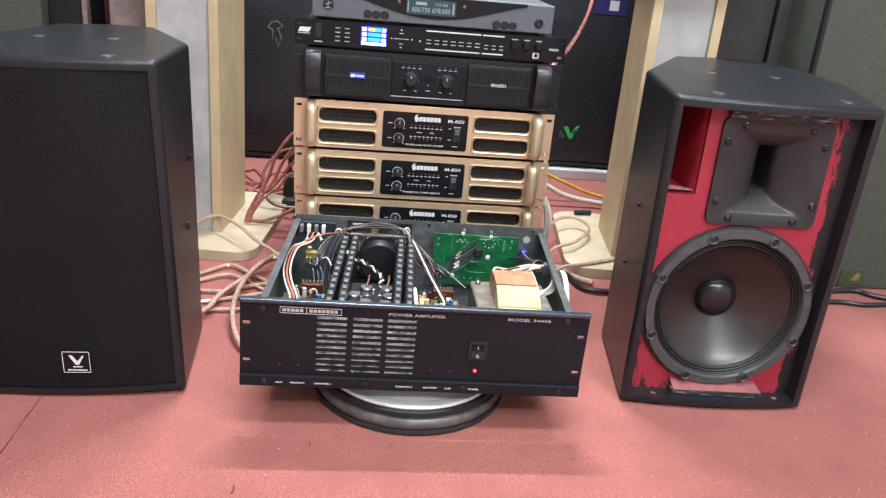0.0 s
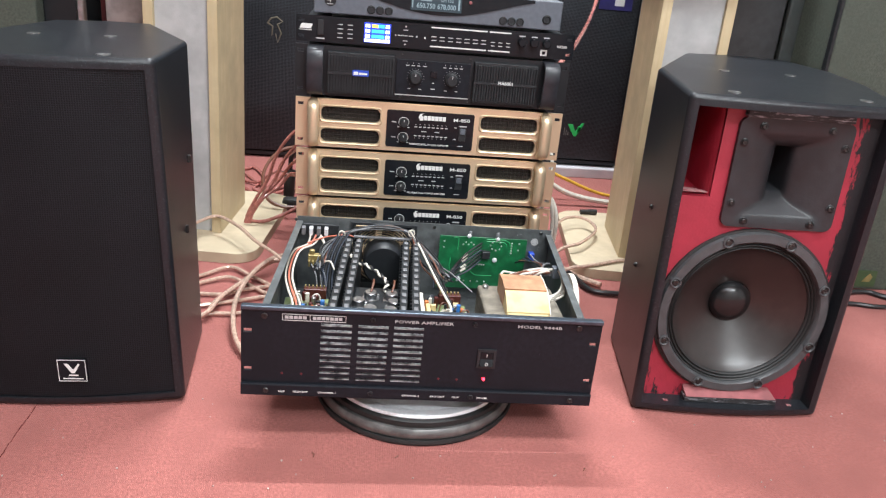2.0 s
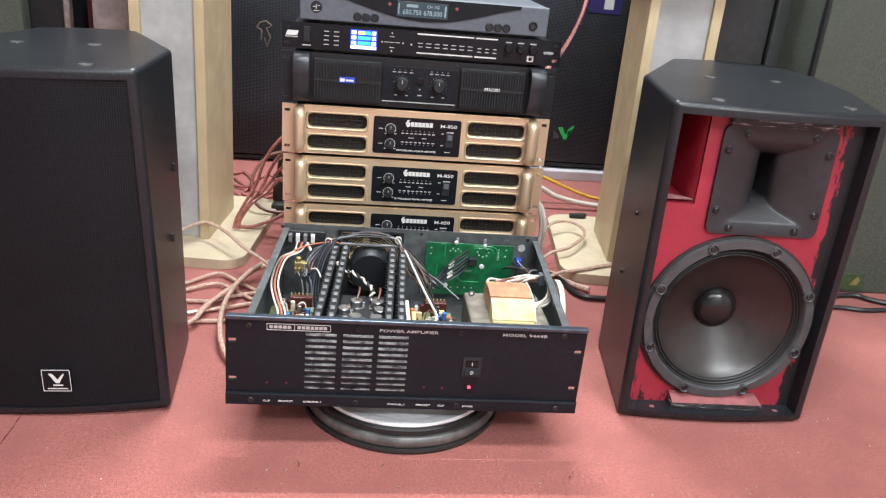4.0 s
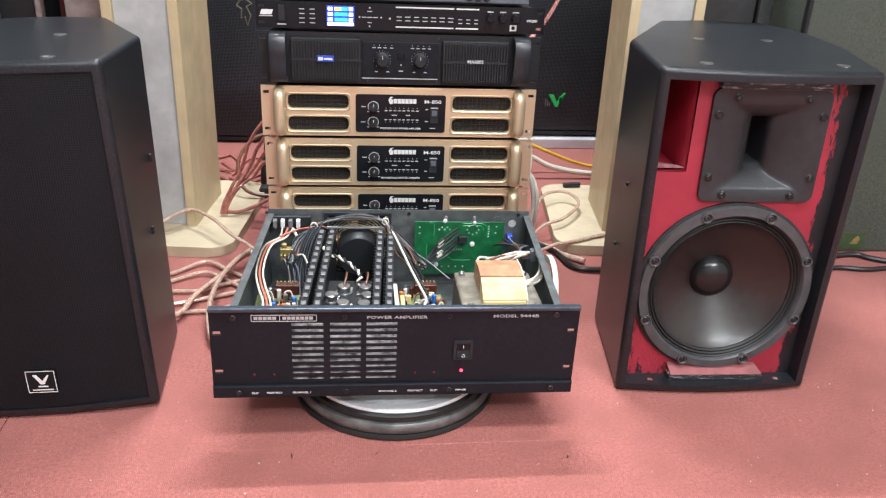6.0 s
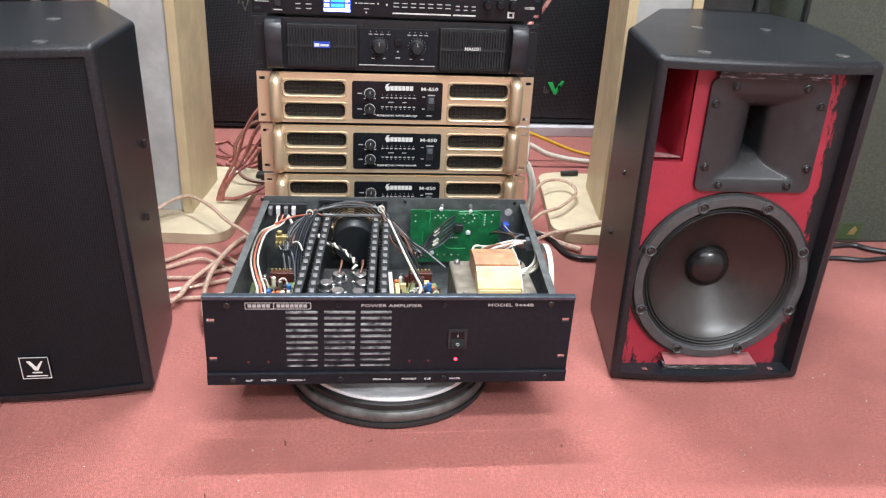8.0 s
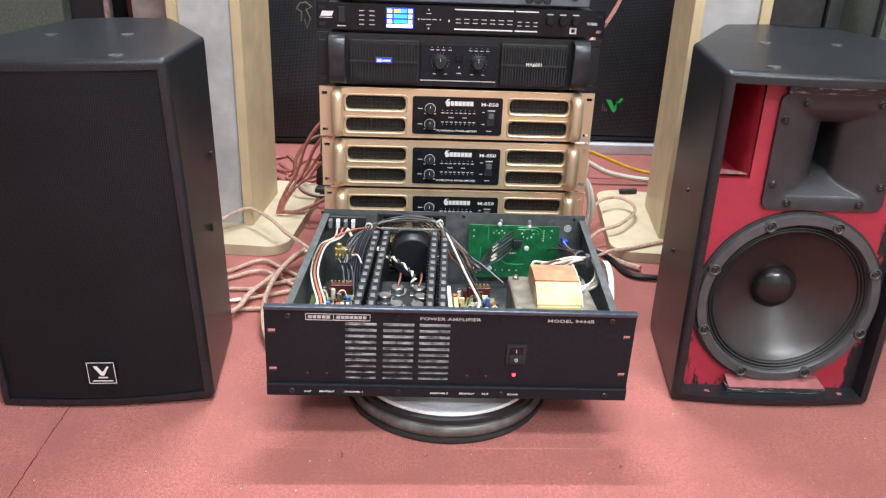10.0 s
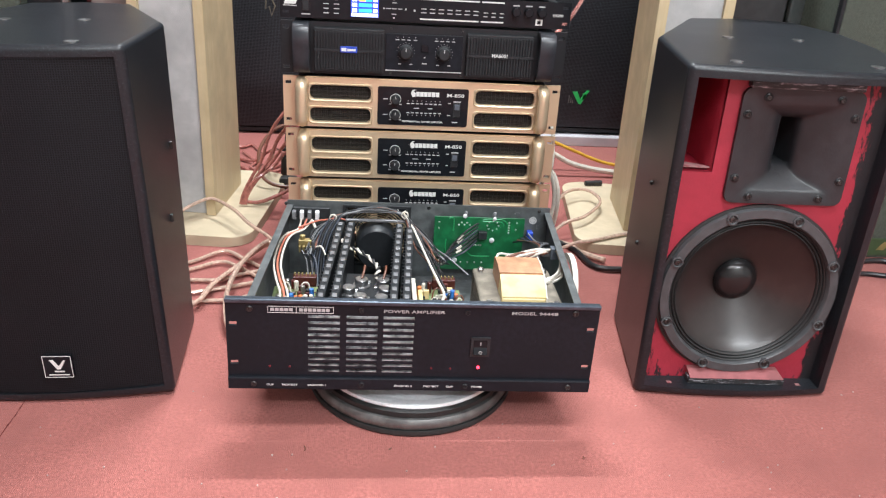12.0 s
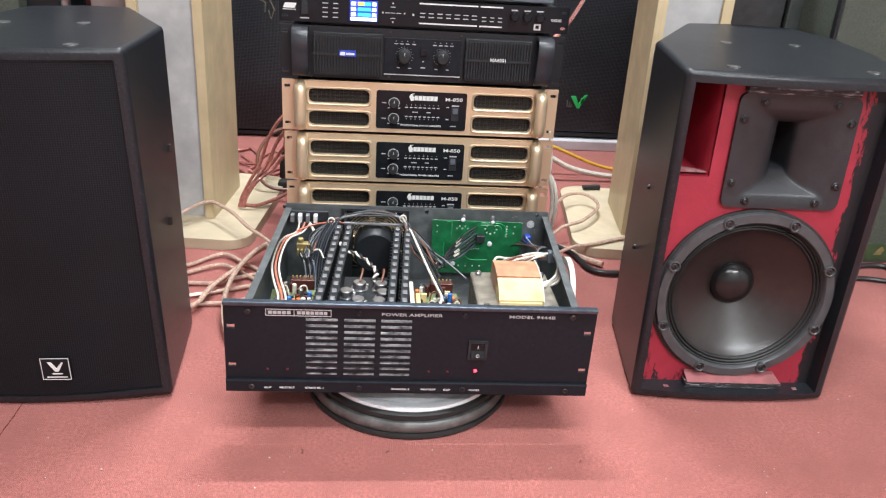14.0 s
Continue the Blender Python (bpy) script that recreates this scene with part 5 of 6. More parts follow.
    for v in (0.32, 0.73):
        cx, cz = p(0.195, v)
        kn = part("knob", lathe([(0.0075, 0), (0.0072, 0.010), (0.006, 0.0115), (0.00001, 0.0115)], (cx, y, cz), "y", 24), M_blackplastic, pl, "black level knob", smooth=True)
        arc = bmesh.new()
        cord([(cx + 0.0092 * math.cos(a), y - 0.0002, cz + 0.0092 * math.sin(a)) for a in (radians(-40 + 260 * i / 20) for i in range(21))], 0.0005, arc, 5, 1)
        part("scale_ring", arc, M_white, kn)
        bars([(cx - 0.0004, cx + 0.0004, cz + 0.002, cz + 0.0068)], y - 0.0115, kn, M_white, "pointer")
    # maker's mark as plain shapes
    lx, lz = p(0.36, 0.16)
    bm = plate([(lx, lz + 0.001), (lx + 0.003, lz + 0.0065), (lx + 0.009, lz + 0.0075), (lx + 0.005, lz + 0.0045), (lx + 0.009, lz + 0.001), (lx + 0.008, lz - 0.005), (lx + 0.003, lz - 0.006)], y - 0.0004, y)
    for k in range(6):
        q = lx + 0.0095 + k * 0.0068
        box(q, q + 0.0060, y - 0.0004, y, lz - 0.0045, lz + 0.0035, bm=bm)
    part("maker_mark", bm, M_white, pl)
    cx, cz = p(0.855, 0.18)
    letters("M-850", cx, y, cz, 0.0062, pl, M_white, 0.030)
    cx, cz = p(0.50, 0.895)
    letters("PROFESSIONAL POWER AMPLIFIER", cx, y, cz, 0.0033, pl, M_white, 0.072)
    marks = []
    for v, wd in ((0.42, 0.005), (0.66, 0.005)):
        for k in range(8):
            cx, cz = p(0.335 + 0.05 * k, v)
            marks.append((cx - wd / 2, cx + wd / 2, cz - 0.0008, cz + 0.0008))
            cx, cz = p(0.335 + 0.05 * k, v - 0.07 if v < 0.5 else v + 0.06)
            marks.append((cx - 0.0006, cx + 0.0006, cz - 0.0006, cz + 0.0006))
    for u, v, wd in ((0.43, 0.54, 0.010), (0.58, 0.54, 0.008), (0.085, 0.32, 0.008), (0.085, 0.73, 0.008), (0.79, 0.38, 0.005), (0.79, 0.70, 0.005), (0.86, 0.88, 0.010), (0.14, 0.45, 0.004), (0.25, 0.45, 0.004), (0.14, 0.86, 0.004), (0.25, 0.86, 0.004)):
        cx, cz = p(u, v)
        marks.append((cx - wd / 2, cx + wd / 2, cz - 0.0007, cz + 0.0007))
    bars(marks, y, pl, M_greyprint, "small_print")
    cx, cz = p(0.875, 0.53)
    sw = part("power_switch", box(cx - 0.0065, cx + 0.0065, y - 0.0012, y, cz - 0.014, cz + 0.014, 0.0004), M_blackplastic, pl, "black rocker switch")
    part("rocker", box(cx - 0.0045, cx + 0.0045, y - 0.004, y - 0.001, cz - 0.001, cz + 0.009, 0.0008), M_slategrey, sw)
    bars([(cx - 0.0065, cx + 0.0065, cz + 0.0125, cz + 0.0145)], y - 0.0012, sw, M_greyprint, "switch_edge")
    part("case", box(GX0 + 0.024, GX1 - 0.024, GY + 0.007, GY + 0.36, z0 + 0.002, z1 - 0.002, 0.001), M_blackmetal, T, "black steel case")
    for x in (GX0 + 0.06, GX1 - 0.06):
        for yy in (GY + 0.03, GY + 0.32):
            part("foot", lathe([(0.01, z0 - 0.0062), (0.01, z0 + 0.002), (0.00001, z0 + 0.002)], (x, yy, 0), "z", 12), M_rubber, T)
    return T


gold = gold_amplifier()
for k, dx in ((1, 0.002), (2, 0.004), (3, 0.003)):
    copy_thing(gold, Matrix.Translation(gold.location + Vector((dx, 0.004 * k, -0.0942 * k))))


def black_amplifier():
    z0, z1 = 0.3825, 0.4690
    y = 1.432
    x0, x1 = -0.177, 0.309
    T = thing("power_amplifier", ((x0 + x1) / 2, y, z0), "black rack power amplifier with ribbed vents and two gain knobs", "amplifier")
    W, H = x1 - x0, z1 - z0

    def bx(u):
        return x0 + u * W

    def bz(v):
        return z1 - v * H

    slots = [(bx(u) - 0.005, bx(u) + 0.005, bz(v) - 0.003, bz(v) + 0.003) for u in (0.018, 0.982) for v in (0.12, 0.88)]
    panel = part("front_panel", pierced(x0, x1, z0, z1, y, y + 0.004, slots), M_blackmetal, T, "black front panel")
    for a, b in ((0.115, 0.355), (0.645, 0.88)):
        v = part("vent", box(bx(a), bx(b), y - 0.010, y, bz(0.93), bz(0.10), 0.001), M_blackplastic, panel, "ribbed black vent")
        n = 24
        for k in range(n):
            x = bx(a) + (bx(b) - bx(a)) * (k + 0.5) / n
            part("rib", box(x - 0.0013, x + 0.0013, y - 0.0142, y - 0.0101, bz(0.88), bz(0.15), 0.0005), M_blackplastic, v)
        part("cross_bar", box(bx(a), bx(b), y - 0.0152, y - 0.0143, bz(0.53), bz(0.48)), M_blackplastic, v)
    part("badge", box(bx(0.205), bx(0.263), y - 0.0165, y - 0.0143, bz(0.54), bz(0.42), 0.0004), M_badgeblue, T, "blue badge with pale strokes")
    bars([(bx(0.209), bx(0.226), bz(0.515), bz(0.45)), (bx(0.229), bx(0.258), bz(0.505), bz(0.465))], y - 0.0165, T, M_white, "badge_strokes")
    bars([(bx(0.735), bx(0.79), bz(0.545), bz(0.425))], y - 0.0152, T, M_blackplastic, "name_backing", 0.0008)
    letters("MA6001", bx(0.7625), y - 0.016, bz(0.485), 0.0062, T, M_white, bx(0.79) - bx(0.735))
    cp = part("control_plate", box(bx(0.362), bx(0.632), y - 0.004, y, bz(0.86), bz(0.16), 0.0006), M_panel, T, "dark control plate")
    bars([(bx(0.362), bx(0.632), bz(0.885), bz(0.865))], y - 0.003, cp, M_greyprint, "bright_edge")
    for u in (0.432, 0.566):
        k = part("knob", lathe([(0.0125, 0), (0.0125, 0.004), (0.0105, 0.005), (0.010, 0.015), (0.0085, 0.0165), (0.00001, 0.0165)], (bx(u), y - 0.004, bz(0.50)), "y", 28), M_blackplastic, cp, "black gain knob", smooth=True)
        arc = bmesh.new()
        for i in range(15):
            a = radians(-50 + 280 * i / 14)
            box(bx(u) + 0.0148 * math.cos(a) - 0.0004, bx(u) + 0.0148 * math.cos(a) + 0.0004, y - 0.0044, y - 0.004, bz(0.50) + 0.0148 * math.sin(a) - 0.0004, bz(0.50) + 0.0148 * math.sin(a) + 0.0004, bm=arc)
        part("scale_marks", arc, M_greyprint, k)
        bars([(bx(u) - 0.0005, bx(u) + 0.0005, bz(0.5) + 0.003, bz(0.5) + 0.0085)], y - 0.0205, k, M_greyprint, "pointer")
    part("power_switch", box(bx(0.499) - 0.006, bx(0.499) + 0.006, y - 0.007, y - 0.004, bz(0.45) - 0.003, bz(0.45) + 0.008, 0.0008), M_gloss, cp, "black push switch")
    marks = [(bx(0.499) - 0.0012, bx(0.499) + 0.0012, bz(0.60) - 0.001, bz(0.60) + 0.001), (bx(0.499) - 0.004, bx(0.499) + 0.004, bz(0.72) - 0.0008, bz(0.72) + 0.0008)]
    for u in (0.402, 0.422, 0.442, 0.465, 0.538, 0.558, 0.578, 0.598):
        marks += [(bx(u) - 0.003, bx(u) + 0.003, bz(0.27) - 0.0007, bz(0.27) + 0.0007), (bx(u) - 0.0006, bx(u) + 0.0006, bz(0.22) - 0.0006, bz(0.22) + 0.0006)]
    for u in (0.412, 0.452, 0.546, 0.586):
        marks.append((bx(u) - 0.0025, bx(u) + 0.0025, bz(0.74) - 0.0007, bz(0.74) + 0.0007))
    bars(marks, y - 0.004, cp, M_greyprint, "small_print")
    for u in (0.072, 0.925):
        xa = bx(u)
        line = smooth_path([(0, y, z1 - 0.004), (0, y - 0.016, z1 - 0.004), (0, y - 0.026, z1 - 0.010), (0, y - 0.029, z1 - 0.026), (0, y - 0.026, (z0 + z1) / 2), (0, y - 0.022, z0 + 0.022), (0, y - 0.014, z0 + 0.008), (0, y, z0 + 0.006)], 6)
        part("handle", strap([(p.y, p.z) for p in line], xa - 0.0135, xa + 0.0135, 0.006), M_strap, T, "satin black strap handle", smooth=True)
    for u, v in ((0.38, 0.06), (0.38, 0.94), (0.63, 0.06), (0.63, 0.94)):
        screw(bx(u), y, bz(v), 0.002, panel)
    part("case", box(x0 + 0.02, x1 - 0.02, y + 0.005, y + 0.40, z0, z1 - 0.0015, 0.001), M_blackmetal, T, "black steel case")
    for x in (x0 + 0.06, x1 - 0.06):
        for yy in (y + 0.03, y + 0.34):
            part("foot", lathe([(0.01, 0.3745), (0.01, z0 + 0.001), (0.00001, z0 + 0.001)], (x, yy, 0), "z", 12), M_rubber, T)


black_amplifier()


def processor():
    z0, z1 = 0.4745, 0.5180
    y = 1.43
    x0, x1 = -0.1765, 0.311
    T = thing("audio_processor", ((x0 + x1) / 2, y, z0), "slim black rack sound processor with a lit colour screen", "audio processor")
    W, H = x1 - x0, z1 - z0

    def bx(u):
        return x0 + u * W

    def bz(v):
        return z1 - v * H

    slots = [(bx(u) - 0.005, bx(u) + 0.005, bz(v) - 0.0025, bz(v) + 0.0025) for u in (0.018, 0.982) for v in (0.2, 0.8)]
    panel = part("front_panel", pierced(x0, x1, z0, z1, y, y + 0.004, slots), M_gloss, T, "gloss black front panel with white print")
    part("case", box(x0 + 0.02, x1 - 0.02, y + 0.005, y + 0.24, z0 + 0.001, z1 - 0.001, 0.001), M_blackmetal, T, "black steel case")
    part("foot", box(x0 + 0.05, x1 - 0.05, y + 0.02, y + 0.2, 0.468, 0.4756), M_rubber, T)
    # maker's mark as slanted strokes
    lx, lz = bx(0.010), bz(0.42)
    bm = plate([(lx + 0.001, lz - 0.004), (lx + 0.020, lz - 0.004), (lx + 0.0235, lz + 0.0042), (lx + 0.0045, lz + 0.0042)], y - 0.0004, y)
    box(lx, lx + 0.022, y - 0.0004, y, lz - 0.0068, lz - 0.0058, bm=bm)
    part("maker_mark", bm, M_white, panel)
    part("power_switch", box(bx(0.074), bx(0.096), y - 0.003, y, bz(0.72), bz(0.14), 0.0008), M_blackplastic, panel, "black rocker switch")
    marks = [(bx(0.07), bx(0.10), bz(0.88), bz(0.84))]
    for u in (0.145, 0.18):
        for k in range(4):
            marks.append((bx(u), bx(u + 0.018), bz(0.29 + 0.17 * k), bz(0.26 + 0.17 * k)))
    for k in range(7):
        for v in (0.46, 0.60):
            marks.append((bx(0.478 + 0.030 * k), bx(0.496 + 0.030 * k), bz(v + 0.03), bz(v)))
    for k in range(3):
        for v in (0.50, 0.64):
            marks.append((bx(0.694 + 0.028 * k), bx(0.708 + 0.028 * k), bz(v + 0.03), bz(v)))
    for u in (0.795, 0.84, 0.885):
        bars([(bx(u), bx(u + 0.022), bz(0.21), bz(0.17))], y, panel, M_greyprint, "knob_caption")
    bars(marks, y, panel, M_greyprint, "small_print")
    for a, b in ((0.475, 0.678), (0.686, 0.765)):
        for v in (0.09, 0.83):
            bars([(bx(a), bx(b), bz(v + 0.05), bz(v))], y, panel, M_white, "white_rule")
    letters("VX200", bx(0.955), y, bz(0.50), 0.0045, panel, M_white, 0.018)
    for u in (0.806, 0.85, 0.896):
        part("knob", lathe([(0.0075, 0), (0.007, 0.010), (0.006, 0.011), (0.00001, 0.011)], (bx(u), y, bz(0.42)), "y", 22), M_gloss, panel, "small black knob", smooth=True)
    part("usb_port", pierced(bx(0.878), bx(0.902), bz(0.90), bz(0.66), y - 0.001, y, [(bx(0.884), bx(0.896), bz(0.85), bz(0.72))]), M_white, panel, "white-rimmed socket")
    sx0, sx1 = bx(0.238), bx(0.332)
    scr = part("screen", box(sx0, sx1, y - 0.0012, y, bz(0.88), bz(0.12), 0.0003), M_screen_blue, panel, "lit blue and white screen")
    for k in range(3):
        za, zb = bz(0.30 + 0.20 * k), bz(0.17 + 0.20 * k)
        bars([(sx0 + 0.002, sx0 + 0.010, za, zb)], y - 0.0012, scr, M_screen_white, "level_figure")
        bars([(sx1 - 0.009, sx1 - 0.002, za, zb)], y - 0.0012, scr, M_screen_white, "level_figure")
        bars([(sx0 + 0.013, sx1 - 0.011, za, zb)], y - 0.0012, scr, M_screen_cyan, "level_bar")
    bars([(sx0 + 0.013, sx0 + 0.024, bz(0.30), bz(0.17))], y - 0.0018, scr, M_screen_orange, "level_bar")
    bars([(sx0 + 0.001, sx1 - 0.001, bz(0.86), bz(0.74))], y - 0.0012, scr, M_screen_white, "menu_bar")
    nav = bmesh.new()
    for cx, cz, r in ((0.385, 0.16, 0.0015), (0.385, 0.86, 0.0015), (0.350, 0.52, 0.0015), (0.425, 0.52, 0.0015), (0.455, 0.55, 0.0018)):
        lathe([(r, 0), (r, 0.0005), (0.00001, 0.0005)], (bx(cx), y, bz(cz)), "y", 8, nav)
    for cx, cz in ((0.385, 0.30), (0.385, 0.52), (0.385, 0.72), (0.366, 0.52), (0.405, 0.52)):
        box(bx(cx) - 0.004, bx(cx) + 0.004, y - 0.0004, y, bz(cz) - 0.0006, bz(cz) + 0.0006, bm=nav)
    part("navigation_marks", nav, M_greyprint, panel)


processor()


def wireless_receiver():
    x0, x1, z0, y = -0.148, 0.283, 0.5225, 1.436
    z1 = 0.572
    T = thing("wireless_receiver", ((x0 + x1) / 2, y, z0), "blue-grey wireless microphone receiver with a dark display window", "receiver")
    part("case", box(x0 + 0.004, x1 - 0.004, y + 0.006, y + 0.21, z0 + 0.001, z1 + 0.001, 0.002), M_slategrey, T, "grey steel case")
    part("foot", box(x0 + 0.03, x1 - 0.03, y + 0.02, y + 0.18, 0.517, 0.5236), M_rubber, T)
    bm = plate([(x0, z0), (x1, z0), (x1, z1), (x0, z1)], y, y + 0.012, None, 0.002)
    part("front_panel", bm, M_slategrey, T, "blue-grey moulded front")
    n = 24
    lower = []
    for i in range(n + 1):
        t = i / n
        lower.append((x0 + 0.05 + (x1 - x0 - 0.10) * t, z0 + 0.0435 - 0.033 * math.sin(math.pi * t) ** 1.3))
    win = part("window", plate(lower + [(x1 - 0.05, z1 - 0.001), (x0 + 0.05, z1 - 0.001)], y - 0.0015, y + 0.001), M_gloss, T, "curved gloss black window")
    sx0, sx1, sz0, sz1 = x0 + 0.165, x0 + 0.253, z0 + 0.017, z0 + 0.043
    lcd = part("display", box(sx0, sx1, y - 0.003, y - 0.0015, sz0, sz1, 0.0003), M_lcd, win, "dim grey-blue display")
    letters("650.750", sx0 + 0.026, y - 0.003, sz0 + 0.008, 0.0085, lcd, M_lcdtext, 0.032, "digits")
    letters("678.000", sx0 + 0.062, y - 0.003, sz0 + 0.008, 0.0085, lcd, M_lcdtext, 0.032, "digits")
    letters("CH 152", sx0 + 0.062, y - 0.003, sz0 + 0.019, 0.005, lcd, M_lcdtext, 0.022, "digits")
    bars([(sx0 + 0.016, sx0 + 0.036, sz0 + 0.0165, sz0 + 0.0215), (sx0 + 0.002, sx0 + 0.004, sz0 + 0.004, sz0 + 0.022), (sx1 - 0.006, sx1 - 0.003, sz0 + 0.004, sz0 + 0.022)], y - 0.003, lcd, M_lcdtext, "level_marks")
    for u in (0.098, 0.113, 0.128, 0.328, 0.343, 0.358):
        part("button", lathe([(0.0072, 0), (0.0072, 0.002), (0.0058, 0.0028), (0.005, 0.0018), (0.00001, 0.0018)], (x0 + u, y, z0 + 0.0115 if u < 0.2 else z0 + 0.0105), "y", 22), M_blackplastic, T, "round push button", smooth=True)
    for u in (0.152, 0.268):
        part("indicator", lathe([(0.003, 0), (0.0025, 0.0015), (0.00001, 0.002)], (x0 + u, y - 0.0015, z0 + 0.036), "y", 14), M_pinkfoam, win, "small pinkish indicator", smooth=True)
    part("round_badge", lathe([(0.0098, 0), (0.0098, 0.001), (0.00001, 0.001)], (x0 + 0.028, y, z0 + 0.022), "y", 28), M_blackmetal, T, "round dark badge with pale strokes")
    bars([(x0 + 0.022, x0 + 0.0275, z0 + 0.0215, z0 + 0.0225), (x0 + 0.0275, x0 + 0.0285, z0 + 0.018, z0 + 0.027), (x0 + 0.030, x0 + 0.034, z0 + 0.024, z0 + 0.025), (x0 + 0.023, x0 + 0.033, z0 + 0.0155, z0 + 0.0165)], y - 0.001, T, M_greyprint, "badge_strokes")
    part("socket", lathe([(0.008, 0), (0.008, 0.002), (0.006, 0.003), (0.005, 0.001), (0.00001, 0.001)], (x1 - 0.026, y, z0 + 0.018), "y", 22), M_blackplastic, T, "round power button", smooth=True)


wireless_receiver()


# ---- speaker stands with wooden sides ----
def wooden_stand(px, py, base, post, turn):
    """Base board with rounded corners, two wooden side boards and a grey felt board between them, turned about a post's front corner."""
    T = thing("speaker_stand", (px, py, 0), "light wooden stand with grey felt front and rounded base board", "stand", "pair of wooden speaker stands")
    x0, x1, y0, y1 = base
    poly = [(px + a, py + b) for a, b in rrect(x0, x1, y0, y1, 0.05, 6)]
    part("base_board", prism(poly, 0.0, 0.022, None, 0.002), M_wood2, T, "pale base board with rounded corners")
    pl, pr, ya, yz = px + post[0], px + post[1], py, py + 0.205
    th, h = 0.020, 0.70
    part("side_board", box(pl, pl + th, ya, yz, 0.022, h, 0.001), M_wood, T, "light plywood board")
    part("side_board", box(pr - th, pr, ya, yz, 0.022, h, 0.001), M_wood, T, "light plywood board")
    part("felt_panel", box(pl + th, pr - th, ya + 0.010, ya + 0.026, 0.022, h, 0.001), M_felt, T, "grey felt covered panel")
    part("back_board", box(pl + th, pr - th, yz - 0.02, yz - 0.004, 0.022, h), M_wood, T)
    # Unseen top; its height and overhang are chosen to shade the upper felt.
    part("top_board", box(pl - 0.05, pr + 0.05, ya - 0.08, yz + 0.05, h, h + 0.022, 0.002), M_wood2, T)
    T.rotation_euler = (0, 0, radians(turn))


wooden_stand(-0.349, 1.657, (-0.255, 0.097, -0.108, 0.30), (-0.147, 0.0), -6)
wooden_stand(0.530, 1.628, (-0.110, 0.24, -0.086, 0.31), (0.0, 0.147), -7)


# ---- large loudspeakers behind ----
def rear_loudspeaker(x0, x1, z0, mark):
    y = 2.36
    T = thing("large_loudspeaker", ((x0 + x1) / 2, y, z0), "large black loudspeaker with full grille behind the stack", "loudspeaker", "large loudspeakers at the back")
    part("cabinet", box(x0, x1, y + 0.006, y + 0.4, z0, 1.15, 0.008), M_cab, T, "black textured cabinet", smooth=True)
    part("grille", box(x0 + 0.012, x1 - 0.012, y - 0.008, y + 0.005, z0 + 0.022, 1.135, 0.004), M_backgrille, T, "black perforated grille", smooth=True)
    part("lower_lip", box(x0 + 0.004, x1 - 0.004, y - 0.002, y + 0.005, z0 + 0.006, z0 + 0.019, 0.002), M_blackplastic, T)
    return T, y - 0.008


TL, yl = rear_loudspeaker(-0.46, 0.085, 0.0, 0)
lx, lz = -0.334, 0.338
outline = [(0.0, 0.052), (0.010, 0.066), (0.026, 0.070), (0.042, 0.058), (0.027, 0.050), (0.038, 0.026), (0.028, 0.0), (0.022, 0.024), (0.012, 0.018), (0.014, 0.044)]
bm = cord([(lx + px, yl - 0.001, lz + pz) for px, pz in outline + outline[:1]], 0.0022, None, 6, 1)
part("badge", bm, M_emblem, TL, "tarnished outlined metal emblem")
TR, yr = rear_loudspeaker(0.10, 0.735, 0.03, 0)
bm = plate([(0.562, 0.160), (0.577, 0.160), (0.588, 0.138), (0.604, 0.164), (0.612, 0.165), (0.591, 0.124), (0.584, 0.124)], yr - 0.003, yr)
plate([(0.594, 0.156), (0.606, 0.150), (0.594, 0.134)], yr - 0.003, yr, bm)
part("badge_mark", bm, M_greenlogo, TR, "green check-shaped emblem")
for k in range(3):
    bars([(0.553 + 0.006 * k, 0.5555 + 0.006 * k, 0.126, 0.148 - 0.006 * k)], yr, TR, M_rim, "badge_stripe", 0.002)
part("price_card", box(0.603, 0.70, yr - 0.004, yr, 0.500, 0.640, 0.0005), M_purple, TR, "purple printed card")
bars([(0.648, 0.676, 0.512, 0.540)], yr - 0.004, TR, M_greyprint, "card_mark")
solid("plinth", box(0.12, 0.75, 2.33, 2.75, 0.0, 0.03, 0.003), mat("white_plastic_sheet", (0.62, 0.6, 0.63), 0.5, grain=0.12, scale=20, stain=0.2, stain_scale=12), "white sheet of packing under the rear loudspeaker", "packing")

# ---- dark cabinets along the sides ----
T = thing("covered_cabinet", (1.4, 1.6, 0), "large dark green carpet-covered cabinet", "cabinet")
part("body", box(0.866, 2.1, 1.556, 2.2, 0.0, 1.3, 0.008), M_green, T, smooth=True)
part("corner_trim", box(0.858, 0.8655, 1.553, 1.568, 0.002, 1.3, 0.002), M_blackmetal, T)
tag = part("tag", box(1.045, 1.103, 1.5525, 1.556, 0.010, 0.048, 0.0006), mat("green_tag", (0.045, 0.075, 0.03), 0.5, grain=0.3, scale=60), T, "small green tag with an orange mark")
bm = plate([(1.070, 0.022), (1.078, 0.034), (1.086, 0.042), (1.093, 0.034), (1.088, 0.022)], 1.5515, 1.5525)
part("tag_mark", bm, M_brass, tag)
T = thing("black_cabinet", (0.75, 1.78, 0), "tall matt black cabinet with a grey corner strip", "cabinet")
part("body", box(0.70, 0.835, 1.72, 2.2, 0.0, 1.3, 0.004), M_tallblack, T)
part("corner_strip", box(0.836, 0.866, 1.705, 1.719, 0.0, 1.3, 0.003), M_strip, T, "grey metal corner strip")
T = thing("covered_cabinet", (-1.3, 1.75, 0), "dark green mesh-fronted cabinet", "cabinet")
part("body", box(-1.6, -0.73, 1.76, 2.3, 0.0, 1.2, 0.006), M_green, T)
